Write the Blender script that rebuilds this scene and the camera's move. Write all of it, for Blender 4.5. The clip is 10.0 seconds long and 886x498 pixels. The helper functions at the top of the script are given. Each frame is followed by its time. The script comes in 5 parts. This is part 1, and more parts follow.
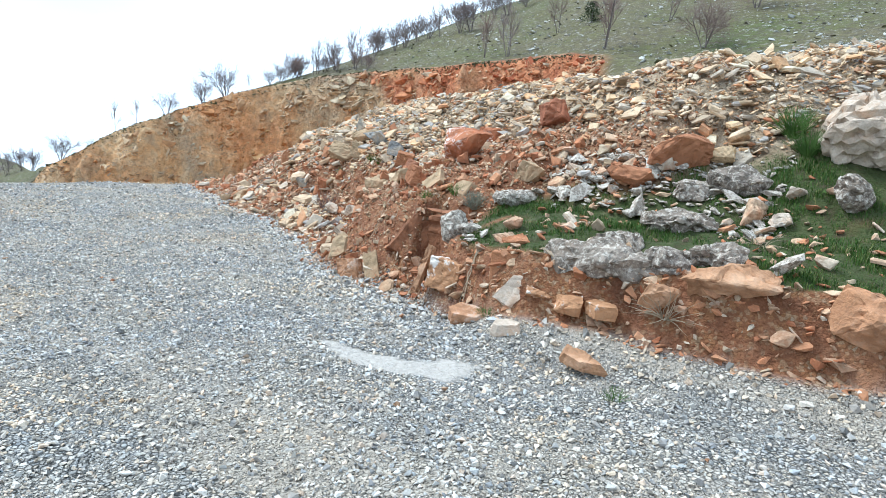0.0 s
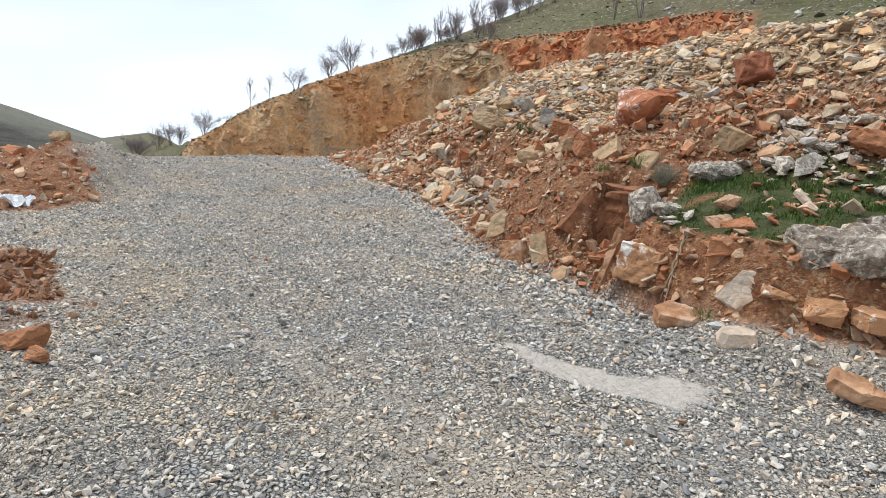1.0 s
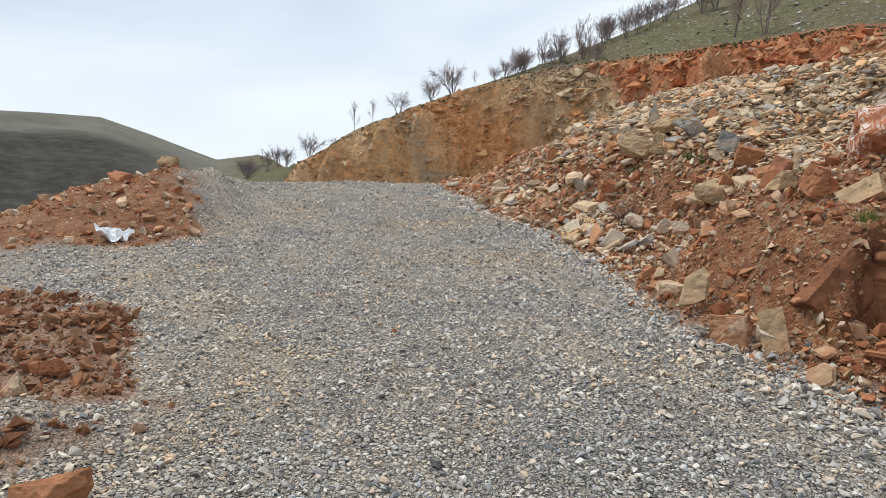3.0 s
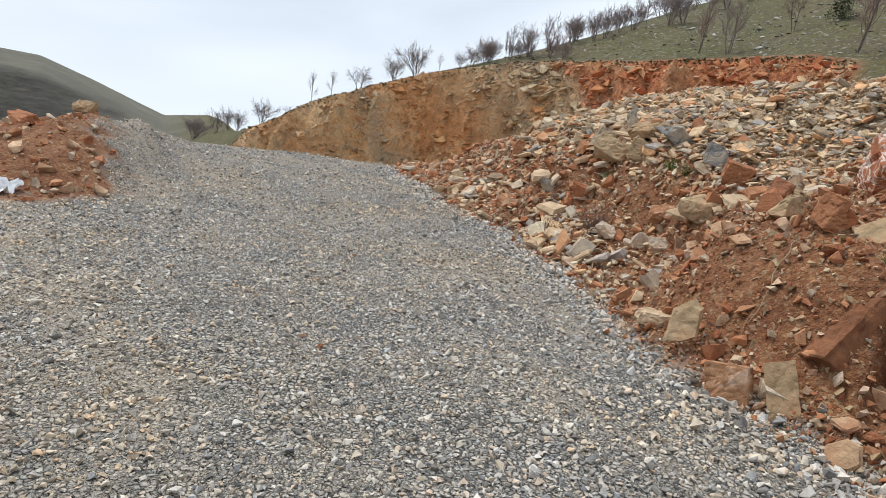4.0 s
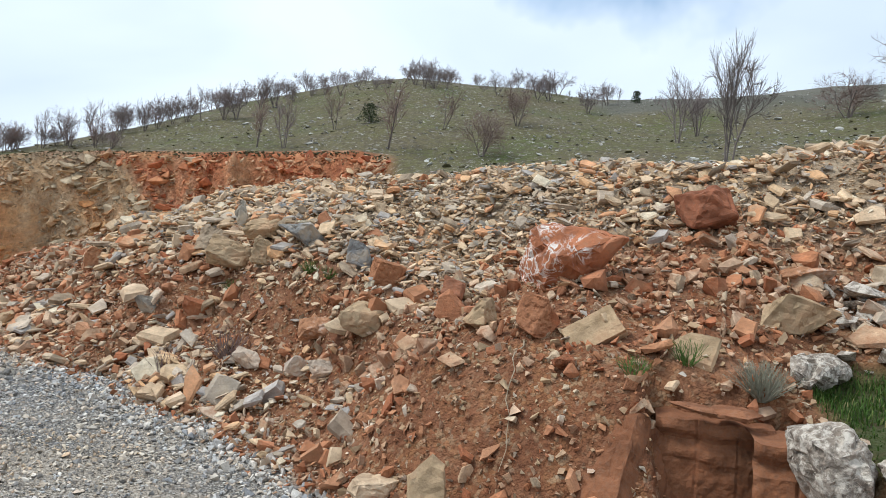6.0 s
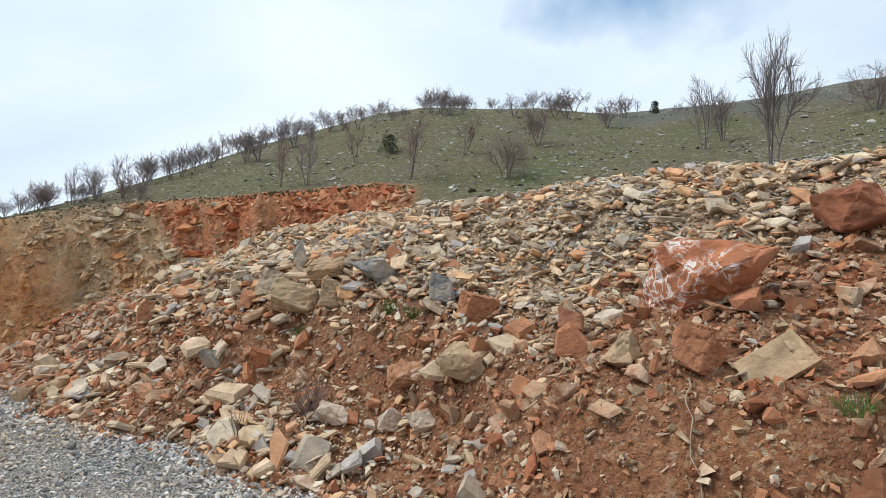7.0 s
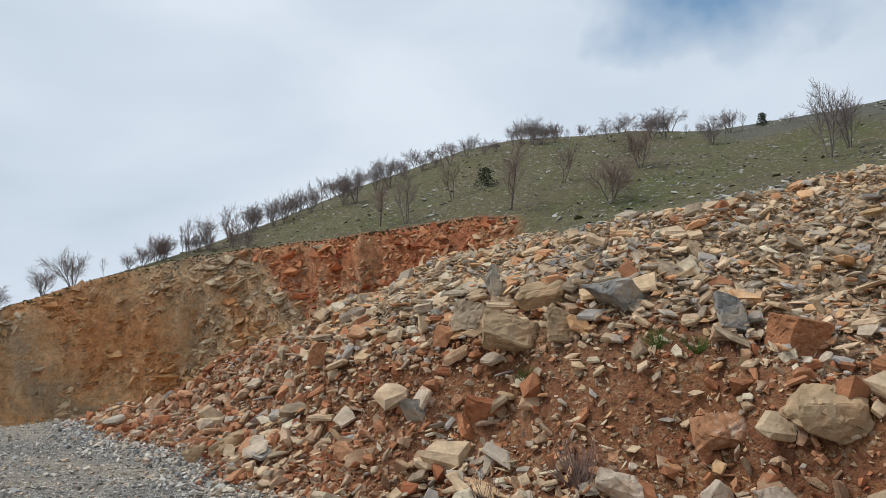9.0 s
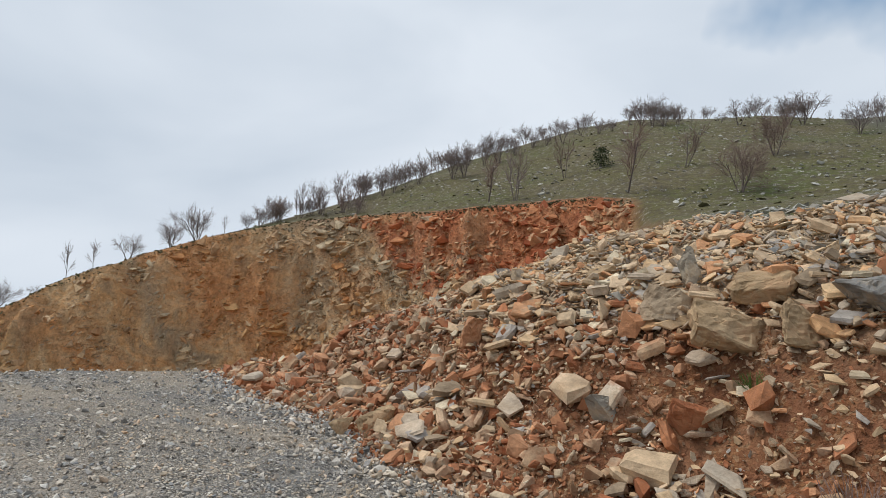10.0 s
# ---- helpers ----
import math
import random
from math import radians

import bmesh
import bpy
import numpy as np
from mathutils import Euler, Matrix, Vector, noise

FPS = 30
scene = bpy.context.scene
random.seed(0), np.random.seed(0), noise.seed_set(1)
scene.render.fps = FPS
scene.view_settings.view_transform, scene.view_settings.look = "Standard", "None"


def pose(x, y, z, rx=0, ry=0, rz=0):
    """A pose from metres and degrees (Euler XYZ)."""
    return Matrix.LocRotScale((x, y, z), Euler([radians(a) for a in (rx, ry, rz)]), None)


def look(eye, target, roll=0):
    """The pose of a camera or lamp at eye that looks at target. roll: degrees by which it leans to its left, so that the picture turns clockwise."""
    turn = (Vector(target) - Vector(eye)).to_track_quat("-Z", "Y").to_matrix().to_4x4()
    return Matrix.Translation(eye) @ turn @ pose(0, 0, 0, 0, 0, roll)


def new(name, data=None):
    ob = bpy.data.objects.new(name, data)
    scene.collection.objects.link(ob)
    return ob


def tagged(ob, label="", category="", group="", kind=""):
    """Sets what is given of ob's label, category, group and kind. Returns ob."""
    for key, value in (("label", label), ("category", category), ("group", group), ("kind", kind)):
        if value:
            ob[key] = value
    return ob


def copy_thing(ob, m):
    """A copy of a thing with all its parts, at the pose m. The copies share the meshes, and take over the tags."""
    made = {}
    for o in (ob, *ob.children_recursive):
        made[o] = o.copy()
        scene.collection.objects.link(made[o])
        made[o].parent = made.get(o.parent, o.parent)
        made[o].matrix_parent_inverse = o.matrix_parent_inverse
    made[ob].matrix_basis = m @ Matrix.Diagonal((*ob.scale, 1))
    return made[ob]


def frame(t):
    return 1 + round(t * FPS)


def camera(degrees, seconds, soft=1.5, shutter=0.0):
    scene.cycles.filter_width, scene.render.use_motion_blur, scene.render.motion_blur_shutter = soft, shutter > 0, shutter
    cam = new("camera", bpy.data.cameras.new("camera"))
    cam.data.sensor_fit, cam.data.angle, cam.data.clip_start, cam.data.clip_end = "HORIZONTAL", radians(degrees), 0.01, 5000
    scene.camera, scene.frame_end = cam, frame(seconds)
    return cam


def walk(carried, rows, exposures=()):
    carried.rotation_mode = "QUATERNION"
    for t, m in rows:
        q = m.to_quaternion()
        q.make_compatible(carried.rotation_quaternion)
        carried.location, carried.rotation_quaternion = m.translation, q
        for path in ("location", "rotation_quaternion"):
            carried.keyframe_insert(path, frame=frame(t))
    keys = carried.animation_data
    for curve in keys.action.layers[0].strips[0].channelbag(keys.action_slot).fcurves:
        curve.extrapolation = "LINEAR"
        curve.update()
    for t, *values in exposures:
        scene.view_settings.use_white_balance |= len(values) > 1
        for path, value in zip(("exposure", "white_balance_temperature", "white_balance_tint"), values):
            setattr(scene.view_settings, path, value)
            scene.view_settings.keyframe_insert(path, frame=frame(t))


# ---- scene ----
cam = camera(70.3, 10.0, soft=0.7)
PATH = [
    (0, (-0.426, 0.659, 1.231), (-1.698, 2.164, 0.892), 3.0),
    (0.2, (-0.592, 0.675, 1.187), (-2.018, 2.013, 0.767), -0.0),
    (0.5, (-0.86, 0.829, 1.202), (-2.35, 2.108, 0.824), -0.5),
    (1, (-1.336, 0.849, 1.156), (-2.845, 2.084, 0.714), 1.9),
    (1.4, (-1.596, 0.851, 1.138), (-3.173, 2.021, 0.76), 1.7),
    (1.5, (-1.688, 0.885, 1.132), (-3.287, 2.022, 0.742), 0.6),
    (2, (-2.099, 1.093, 1.151), (-3.746, 2.174, 0.809), -2.9),
    (2.2, (-2.27, 1.097, 1.107), (-3.932, 2.144, 0.733), -1.7),
    (2.5, (-2.58, 1.149, 1.102), (-4.227, 2.188, 0.647), 1.6),
    (2.7, (-2.702, 1.196, 1.154), (-4.388, 2.189, 0.738), 0.5),
    (3.8, (-3.459, 1.579, 1.059), (-5.082, 2.693, 0.703), 7.7),
    (4, (-3.637, 1.695, 1.063), (-5.226, 2.837, 0.65), 8.5),
    (4.5, (-3.956, 1.831, 1.086), (-5.31, 3.29, 0.887), 10.5),
    (4.7, (-4.052, 1.931, 1.099), (-5.215, 3.552, 0.954), 8.6),
    (5, (-4.302, 2.059, 1.177), (-5.113, 3.887, 1.23), 6.6),
    (5.2, (-4.42, 2.121, 1.165), (-5.119, 3.989, 1.32), 8.0),
    (6.3, (-5.164, 2.518, 1.118), (-5.663, 4.454, 1.121), 1.4),
    (6.4, (-5.218, 2.548, 1.148), (-5.677, 4.494, 1.183), 0.1),
    (6.5, (-5.265, 2.579, 1.178), (-5.801, 4.504, 1.255), 0.1),
    (7, (-5.672, 2.747, 1.134), (-6.355, 4.624, 1.232), 0.7),
    (7.5, (-6.023, 2.874, 1.146), (-6.755, 4.724, 1.352), 0.4),
    (8, (-6.4, 3.143, 1.154), (-7.089, 5.001, 1.42), -2.9),
    (8.5, (-6.879, 3.228, 1.128), (-7.605, 5.073, 1.388), 2.5),
    (9, (-7.221, 3.323, 1.089), (-8.153, 5.079, 1.3), -1.6),
    (9.5, (-7.645, 3.521, 1.11), (-8.688, 5.219, 1.28), -1.1),
    (10, (-8.158, 3.539, 1.086), (-9.356, 5.134, 1.22), 3.2),
]
EXPOSURES = [(0.0, 0.83, 5380, 3), (0.5, 0.35, 5950, 9), (1.0, 0.36, 6230, 10), (1.5, 0.35, 6230, 10), (2.0, 0.20, 6350, 10), (2.5, 0.14, 6400, 10), (4.0, 0.12, 6350, 10), (5.0, 0.28, 6050, 9), (6.5, 0.18, 5960, 8), (7.0, 0.16, 6060, 8), (7.5, -0.22, 6100, 8), (8.0, -0.24, 6100, 8), (8.5, -0.25, 6150, 8), (9.0, -0.20, 6250, 9), (10.0, -0.19, 6400, 10)]
walk(cam, [(t, look(eye, target, roll)) for t, eye, target, roll in PATH], EXPOSURES)

# ---- sky, sun and exposure ----
world = bpy.data.worlds.new("overcast_sky")
scene.world = world
world.use_nodes = True
wn, wl = world.node_tree.nodes, world.node_tree.links
wn.clear()


def wnode(kind, **values):
    n = wn.new(kind)
    for k, v in values.items():
        n.inputs[k].default_value = v
    return n


SUN_ELEV, SUN_AZ = 56.0, 105.0          # azimuth to the left of +y
out = wn.new("ShaderNodeOutputWorld")
sky = wn.new("ShaderNodeTexSky")
sky.sky_type, sky.sun_disc = "NISHITA", False
sky.sun_elevation, sky.sun_rotation = radians(SUN_ELEV), radians(-SUN_AZ)
sky_bg = wnode("ShaderNodeBackground", Strength=0.13)
clear = wn.new("ShaderNodeMix")
clear.data_type, clear.blend_type = "RGBA", "MULTIPLY"
clear.inputs[0].default_value, clear.inputs[7].default_value = 1.0, (0.66, 1.0, 1.06, 1)
wl.new(sky.outputs[0], clear.inputs[6])
wl.new(clear.outputs[2], sky_bg.inputs[0])
coord = wn.new("ShaderNodeTexCoord")
stretch = wn.new("ShaderNodeMapping")
stretch.inputs["Scale"].default_value = (1.0, 1.0, 2.4)
stretch.inputs["Location"].default_value = (0.35, 0.1, 0.0)
wl.new(coord.outputs["Generated"], stretch.inputs[0])
puffs = wnode("ShaderNodeTexNoise", Scale=1.7, Detail=4.0, Roughness=0.45, Distortion=0.35)
wl.new(stretch.outputs[0], puffs.inputs["Vector"])
shade = wn.new("ShaderNodeValToRGB")
shade.color_ramp.elements[0].position, shade.color_ramp.elements[0].color = 0.30, (0.61, 0.695, 0.795, 1)
shade.color_ramp.elements[1].position, shade.color_ramp.elements[1].color = 0.66, (0.86, 0.925, 1.0, 1)
wl.new(puffs.outputs[0], shade.inputs[0])
cloud_bg = wnode("ShaderNodeBackground", Strength=0.99)
wl.new(shade.outputs[0], cloud_bg.inputs[0])
# the one gap in the cloud, with a ragged edge
gap_dir = Vector((-math.sin(radians(-0.4)) * math.cos(radians(25.6)), math.cos(radians(-0.4)) * math.cos(radians(25.6)), math.sin(radians(25.6))))
sub = wn.new("ShaderNodeVectorMath")
sub.operation = "SUBTRACT"
sub.inputs[1].default_value = gap_dir
wl.new(coord.outputs["Generated"], sub.inputs[0])
flat = wn.new("ShaderNodeVectorMath")
flat.operation = "MULTIPLY"
flat.inputs[1].default_value = (0.85, 0.85, 1.75)
wl.new(sub.outputs[0], flat.inputs[0])
dist = wn.new("ShaderNodeVectorMath")
dist.operation = "LENGTH"
wl.new(flat.outputs[0], dist.inputs[0])
rag = wnode("ShaderNodeTexNoise", Scale=5.0, Detail=4.0, Roughness=0.55)
wl.new(coord.outputs["Generated"], rag.inputs["Vector"])
add = wn.new("ShaderNodeMath")
add.operation = "MULTIPLY_ADD"
add.inputs[1].default_value = 0.34
wl.new(rag.outputs[0], add.inputs[0])
wl.new(dist.outputs["Value"], add.inputs[2])
hole = wn.new("ShaderNodeValToRGB")
hole.color_ramp.elements[0].position, hole.color_ramp.elements[0].color = 0.22, (0.16, 0.16, 0.16, 1)
hole.color_ramp.elements[1].position, hole.color_ramp.elements[1].color = 0.355, (1, 1, 1, 1)
wl.new(add.outputs[0], hole.inputs[0])
mix = wn.new("ShaderNodeMixShader")
wl.new(hole.outputs[0], mix.inputs[0])
wl.new(sky_bg.outputs[0], mix.inputs[1])
wl.new(cloud_bg.outputs[0], mix.inputs[2])
wl.new(mix.outputs[0], out.inputs[0])

sun = new("sun", bpy.data.lights.new("sun", "SUN"))
sun.data.energy, sun.data.angle, sun.data.color = 2.4, radians(18), (1.0, 0.95, 0.88)
to_sun = Vector((-math.sin(radians(SUN_AZ)) * math.cos(radians(SUN_ELEV)), math.cos(radians(SUN_AZ)) * math.cos(radians(SUN_ELEV)), math.sin(radians(SUN_ELEV))))
sun.matrix_world = look((0, 0, 40), Vector((0, 0, 40)) - to_sun)

# ---- the lie of the land ----


def hashed(i, j, k=0):
    n = (i * 374761393 + j * 668265263 + k * 1442695041) & 0xFFFFFFFF
    n = ((n ^ (n >> 13)) * 1274126177) & 0xFFFFFFFF
    return ((n ^ (n >> 16)) & 0xFFFF) / 65535.0


def vnoise(x, y, seed=0):
    """Smooth noise on the plan, -1 to 1."""
    x, y = np.asarray(x, float), np.asarray(y, float)
    i, j = np.floor(x).astype(np.int64), np.floor(y).astype(np.int64)
    u, v = x - i, y - j
    u, v = u * u * (3 - 2 * u), v * v * (3 - 2 * v)
    a, b = hashed(i, j, seed), hashed(i + 1, j, seed)
    c, d = hashed(i, j + 1, seed), hashed(i + 1, j + 1, seed)
    return 2 * (a + (b - a) * u + (c - a) * v + (a - b - c + d) * u * v) - 1


def fbm(x, y, octaves=4, seed=0):
    total, amp = 0.0, 1.0
    for o in range(octaves):
        total = total + amp * vnoise(np.asarray(x) * 2 ** o + 17.3 * o, np.asarray(y) * 2 ** o - 9.1 * o, seed + o)
        amp *= 0.5
    return total


def sstep(a, b, v):
    t = np.clip((np.asarray(v, float) - a) / (b - a), 0, 1)
    return t * t * (3 - 2 * t)


CX, CY = -5.0, 2.5
TOE_X = [-24, -18.5, -16, -14.3, -12.4, -10.8, -9.5, -8.5, -7.6, -6.3, -5.3, -4.2, -3.8, -3.0, -2.4, -1.6, -0.6, 1.0, 4.0]
TOE_Y = [13.5, 9.9, 8.9, 8.2, 7.8, 7.0, 6.8, 6.5, 6.1, 5.4, 4.95, 4.72, 4.62, 4.62, 4.70, 4.82, 5.0, 5.3, 6.0]


def toe(x):
    return np.interp(x, TOE_X, TOE_Y) + 0.10 * vnoise(x * 1.3, x * 0 + 3.0, 5)


def crest_scale(x):
    return np.interp(x, [-20, -16.5, -15.5, -14.5, -13, -12, -10, -8, -6, -4, -2, 0, 6], [0, 0.05, 0.25, 0.45, 0.70, 0.80, 0.90, 0.93, 0.97, 1.02, 1.07, 1.12, 1.2])


def mound_weight(x):
    return sstep(-4.22, -4.0, x + 0.05 * vnoise(x * 0 + 1.0, x * 2))


def left_edge(x):
    return np.interp(x, [-40, -18, -16, -13, -10, -8, -4, 2, 8], [4, 3.0, 1.8, 0.6, -0.2, -1.0, -3.0, -6, -8])


def berm_foot(y):
    return np.interp(y, [-2, 2.4, 3.1, 3.7, 4.6], [-10.5, -10.6, -11.5, -12.9, -15.0])


def berm_rise(x, y):
    """The tipped earth bank along the outer side of the track."""
    along = np.interp(y, [-0.4, 0.5, 0.9, 1.25, 1.6, 2.0, 2.3, 2.6, 3.0, 3.5, 4.2, 4.9], [0.0, 0.02, 0.16, 0.30, 0.37, 0.44, 0.54, 0.60, 0.55, 0.42, 0.16, 0.0])
    return along * sstep(0.1, -2.0, x - berm_foot(y)) * sstep(-6.2, -2.6, x - berm_foot(y))


def near_height(x, y):
    s = y - toe(x)
    road = -0.24 + 0.025 * vnoise(x * 0.7, y * 0.7, 3) + 0.012 * vnoise(x * 2.6, y * 2.6, 4)
    road = road - 0.14 * np.maximum(0, -17.9 - x - 0.15 * vnoise(y * 0.5, y * 0, 2))
    # gravel piled against the foot of the turf mound
    road = road + np.interp(x, [-4.0, -3.6, -3.0, -2.3, -1.8, 1.0], [0, 0.05, 0.20, 0.20, 0.17, 0.17]) * sstep(-0.60, 0.10, s)
    # a low foot, a steep step of bare earth, then the easier rubble slope; steeper from the foot beside the mound
    far_bank = np.interp(s, [0, 0.4, 0.9, 1.1, 1.3, 1.6, 2.0, 2.4, 2.8, 3.5, 4.2, 6, 9], [0, 0.12, 0.40, 0.64, 0.97, 1.30, 1.63, 1.80, 1.95, 2.27, 2.45, 2.55, 2.8])
    mid_bank = np.interp(s, [0, 0.3, 0.56, 0.76, 1.0, 1.25, 1.5, 1.9, 2.4, 2.75, 3.0, 3.5, 4.2, 6, 9], [0, 0.16, 0.50, 0.75, 0.86, 0.92, 1.03, 1.21, 1.44, 1.68, 1.86, 2.24, 2.45, 2.55, 2.8])
    near = sstep(-0.5, 0.5, x - np.interp(s, [1.2, 1.7], [-6.6, -7.5]))
    bank = (far_bank * (1 - near) + mid_bank * near) * crest_scale(x)
    mound = np.interp(s, [0, 0.1, 0.22, 0.6, 1.4, 1.7, 2.7, 4.0, 5.0, 9], [0, 0.33, 0.60, 0.76, 0.88, 1.05, 1.42, 2.2, 2.5, 2.8])
    up = sstep(0, 0.7, s)
    rough = up * (0.10 * vnoise(x * 0.9, y * 0.9, 11) + 0.06 * vnoise(x * 2.2, y * 2.2, 12) + 0.03 * vnoise(x * 5.5, y * 5.5, 13))
    w = mound_weight(x) * sstep(3.2, 1.3, s)
    z = np.maximum(road, -0.24 + bank * (1 - w) + mound * w + 0.5 * (road + 0.24) * sstep(0.5, 0.0, s)) + rough * (1 - 0.5 * w)
    # the dug-out hollow in the bank
    hollow = sstep(-4.90, -4.76, x + 0.22 * (s - 0.6)) * sstep(-4.20, -4.30, x) * sstep(0.05, 0.35, s) * sstep(0.98, 0.86, s + 0.05 * vnoise(x * 6, x * 0, 14))
    z = z * (1 - hollow) + hollow * (-0.20 + 0.28 * s + 0.04 * vnoise(x * 7, y * 7, 15))
    # the earth bank at the outer side, and the fall into the valley
    berm = berm_rise(x, y)
    z = z + berm * (1 + 0.14 * vnoise(x * 1.1, y * 1.1, 21) + 0.16 * vnoise(x * 2.6, y * 2.6, 22) + 0.10 * np.abs(vnoise(x * 6, y * 6, 23)))
    low = 0.10 * sstep(1.75, 0.9, y + 0.2 * vnoise(x, y, 8)) * sstep(-8.0, -7.0, x) * sstep(-3.5, -4.6, x)
    z = z + low * (0.7 + vnoise(x * 2, y * 2, 9))
    f = np.maximum(0, left_edge(x) - y)
    return z - 0.5 * f * f / (f + 1.0)


AZ = [-180, -90, -45, -20, -4, 5, 12, 22.4, 26.5, 37, 43, 50, 57, 66, 73, 76, 78.2, 81.2, 84.4, 88, 92, 130, 180]
R_BASE = [30, 30, 26, 26, 26, 27, 33, 44.5, 46, 52, 57, 63, 64, 62, 60, 62, 64, 66, 68, 70, 72, 60, 40]
R_RIM = [45, 45, 42, 42, 44, 45, 46, 47.6, 50, 57, 62.5, 69, 70, 68, 66, 70, 76, 82, 86, 90, 95, 70, 45]
R_TOP = [150, 150, 140, 135, 125, 118, 112, 110, 108, 98, 88, 77, 75, 74, 76, 240, 290, 300, 300, 300, 300, 220, 150]
Z_BASE = [-6, 0, 5.7, 5.6, 5.5, 5.4, 5.7, 6.5, 2.0, 0, -3, -6, -9, -10, -9, -9, -10, -12, -14, -15, -16, -14, -6]
Z_RIM = [-6, 0, 8.4, 8.4, 8.3, 8.2, 8.0, 8.0, 8.5, 8.25, 8.05, 7.65, 5.65, 1.45, -3.1, -8, -12, -15, -18, -20, -20, -18, -6]
EL_TOP = [0, 4, 14, 15.0, 14.5, 14.4, 15.2, 15.2, 14.5, 11.3, 8.75, 6.1, 3.6, 0.15, -3.85, -4.35, -3.8, -2.65, -1.35, -0.05, 0.15, 1.0, 0]


def land_frame(az):
    a = (np.asarray(az) + 180) % 360 - 180
    j = 0.5 * vnoise(a * 0.45, a * 0, 31) + 0.25 * vnoise(a * 1.3, a * 0, 32)
    rb, rr, rt = (np.interp(a, AZ, t) for t in (R_BASE, R_RIM, R_TOP))
    zb, zr = np.interp(a, AZ, Z_BASE), np.interp(a, AZ, Z_RIM)
    cut = sstep(22.2, 25, a) * sstep(76, 71, a)
    zt = 1.1 + rt * np.tan(np.radians(np.interp(a, AZ, EL_TOP)))
    return rb, rr + cut * j * 1.6, rt, zb, zr + cut * 0.35 * j, np.maximum(zt, zr - 3), cut


def height(x, y):
    """Ground level anywhere on the plan."""
    x, y = np.asarray(x, float), np.asarray(y, float)
    r = np.hypot(x - CX, y - CY)
    az = np.degrees(np.arctan2(-(x - CX), y - CY))
    rb, rr, rt, zb, zr, zt, cut = land_frame(az)
    k = np.minimum(1, 15.0 / np.maximum(r, 1e-6))
    zn = near_height(CX + (x - CX) * k, CY + (y - CY) * k)
    t = np.clip((r - 13.0) / (rb - 13.0), 0, 1)
    valley = sstep(24, 44, az)
    z = zn + (zb - zn) * ((1 - valley) * t + valley * (1 - (1 - t) ** 2.2)) + 0.25 * t * (1 - t) * 4 * vnoise(x * 0.12, y * 0.12, 41)
    u = np.clip((r - rb) / (rr - rb), 0, 1)
    face = np.interp(u, [0, 0.25, 0.8, 1.0], [0, 0.22, 0.86, 1.0])
    crag = 2.1 * (0.8 * fbm(az * 0.6, r * 0.4, 5, 51) + 0.5 * np.abs(vnoise(az * 1.9, r * 1.3, 58)) - 0.7 * np.abs(fbm(az * 0.35 + 0.2 * r, r * 0.22, 3, 57))) * np.sin(np.pi * np.clip(u, 0, 1)) * cut
    z = np.where(r > rb, zb + (zr - zb) * face + crag, z)
    v = np.clip((r - rr) / np.maximum(rt - rr, 1), 0, 1)
    soft = 0.9 * fbm(x * 0.05, y * 0.05, 4, 61) * np.sin(np.pi * v) * np.clip((rt - rr) / 30, 0, 1)
    z = np.where(r > rr, zr + (zt - zr) * (1 - (1 - v) ** 1.25) + soft, z)
    w = np.maximum(0, r - rt)
    fallen = np.where(az < -60, 0.06, 0.30) * w
    z = np.where(r > rt, np.maximum(zt - fallen * w / (w + 25), -25 - r * 0.085), z)
    return z

# ---- materials ----


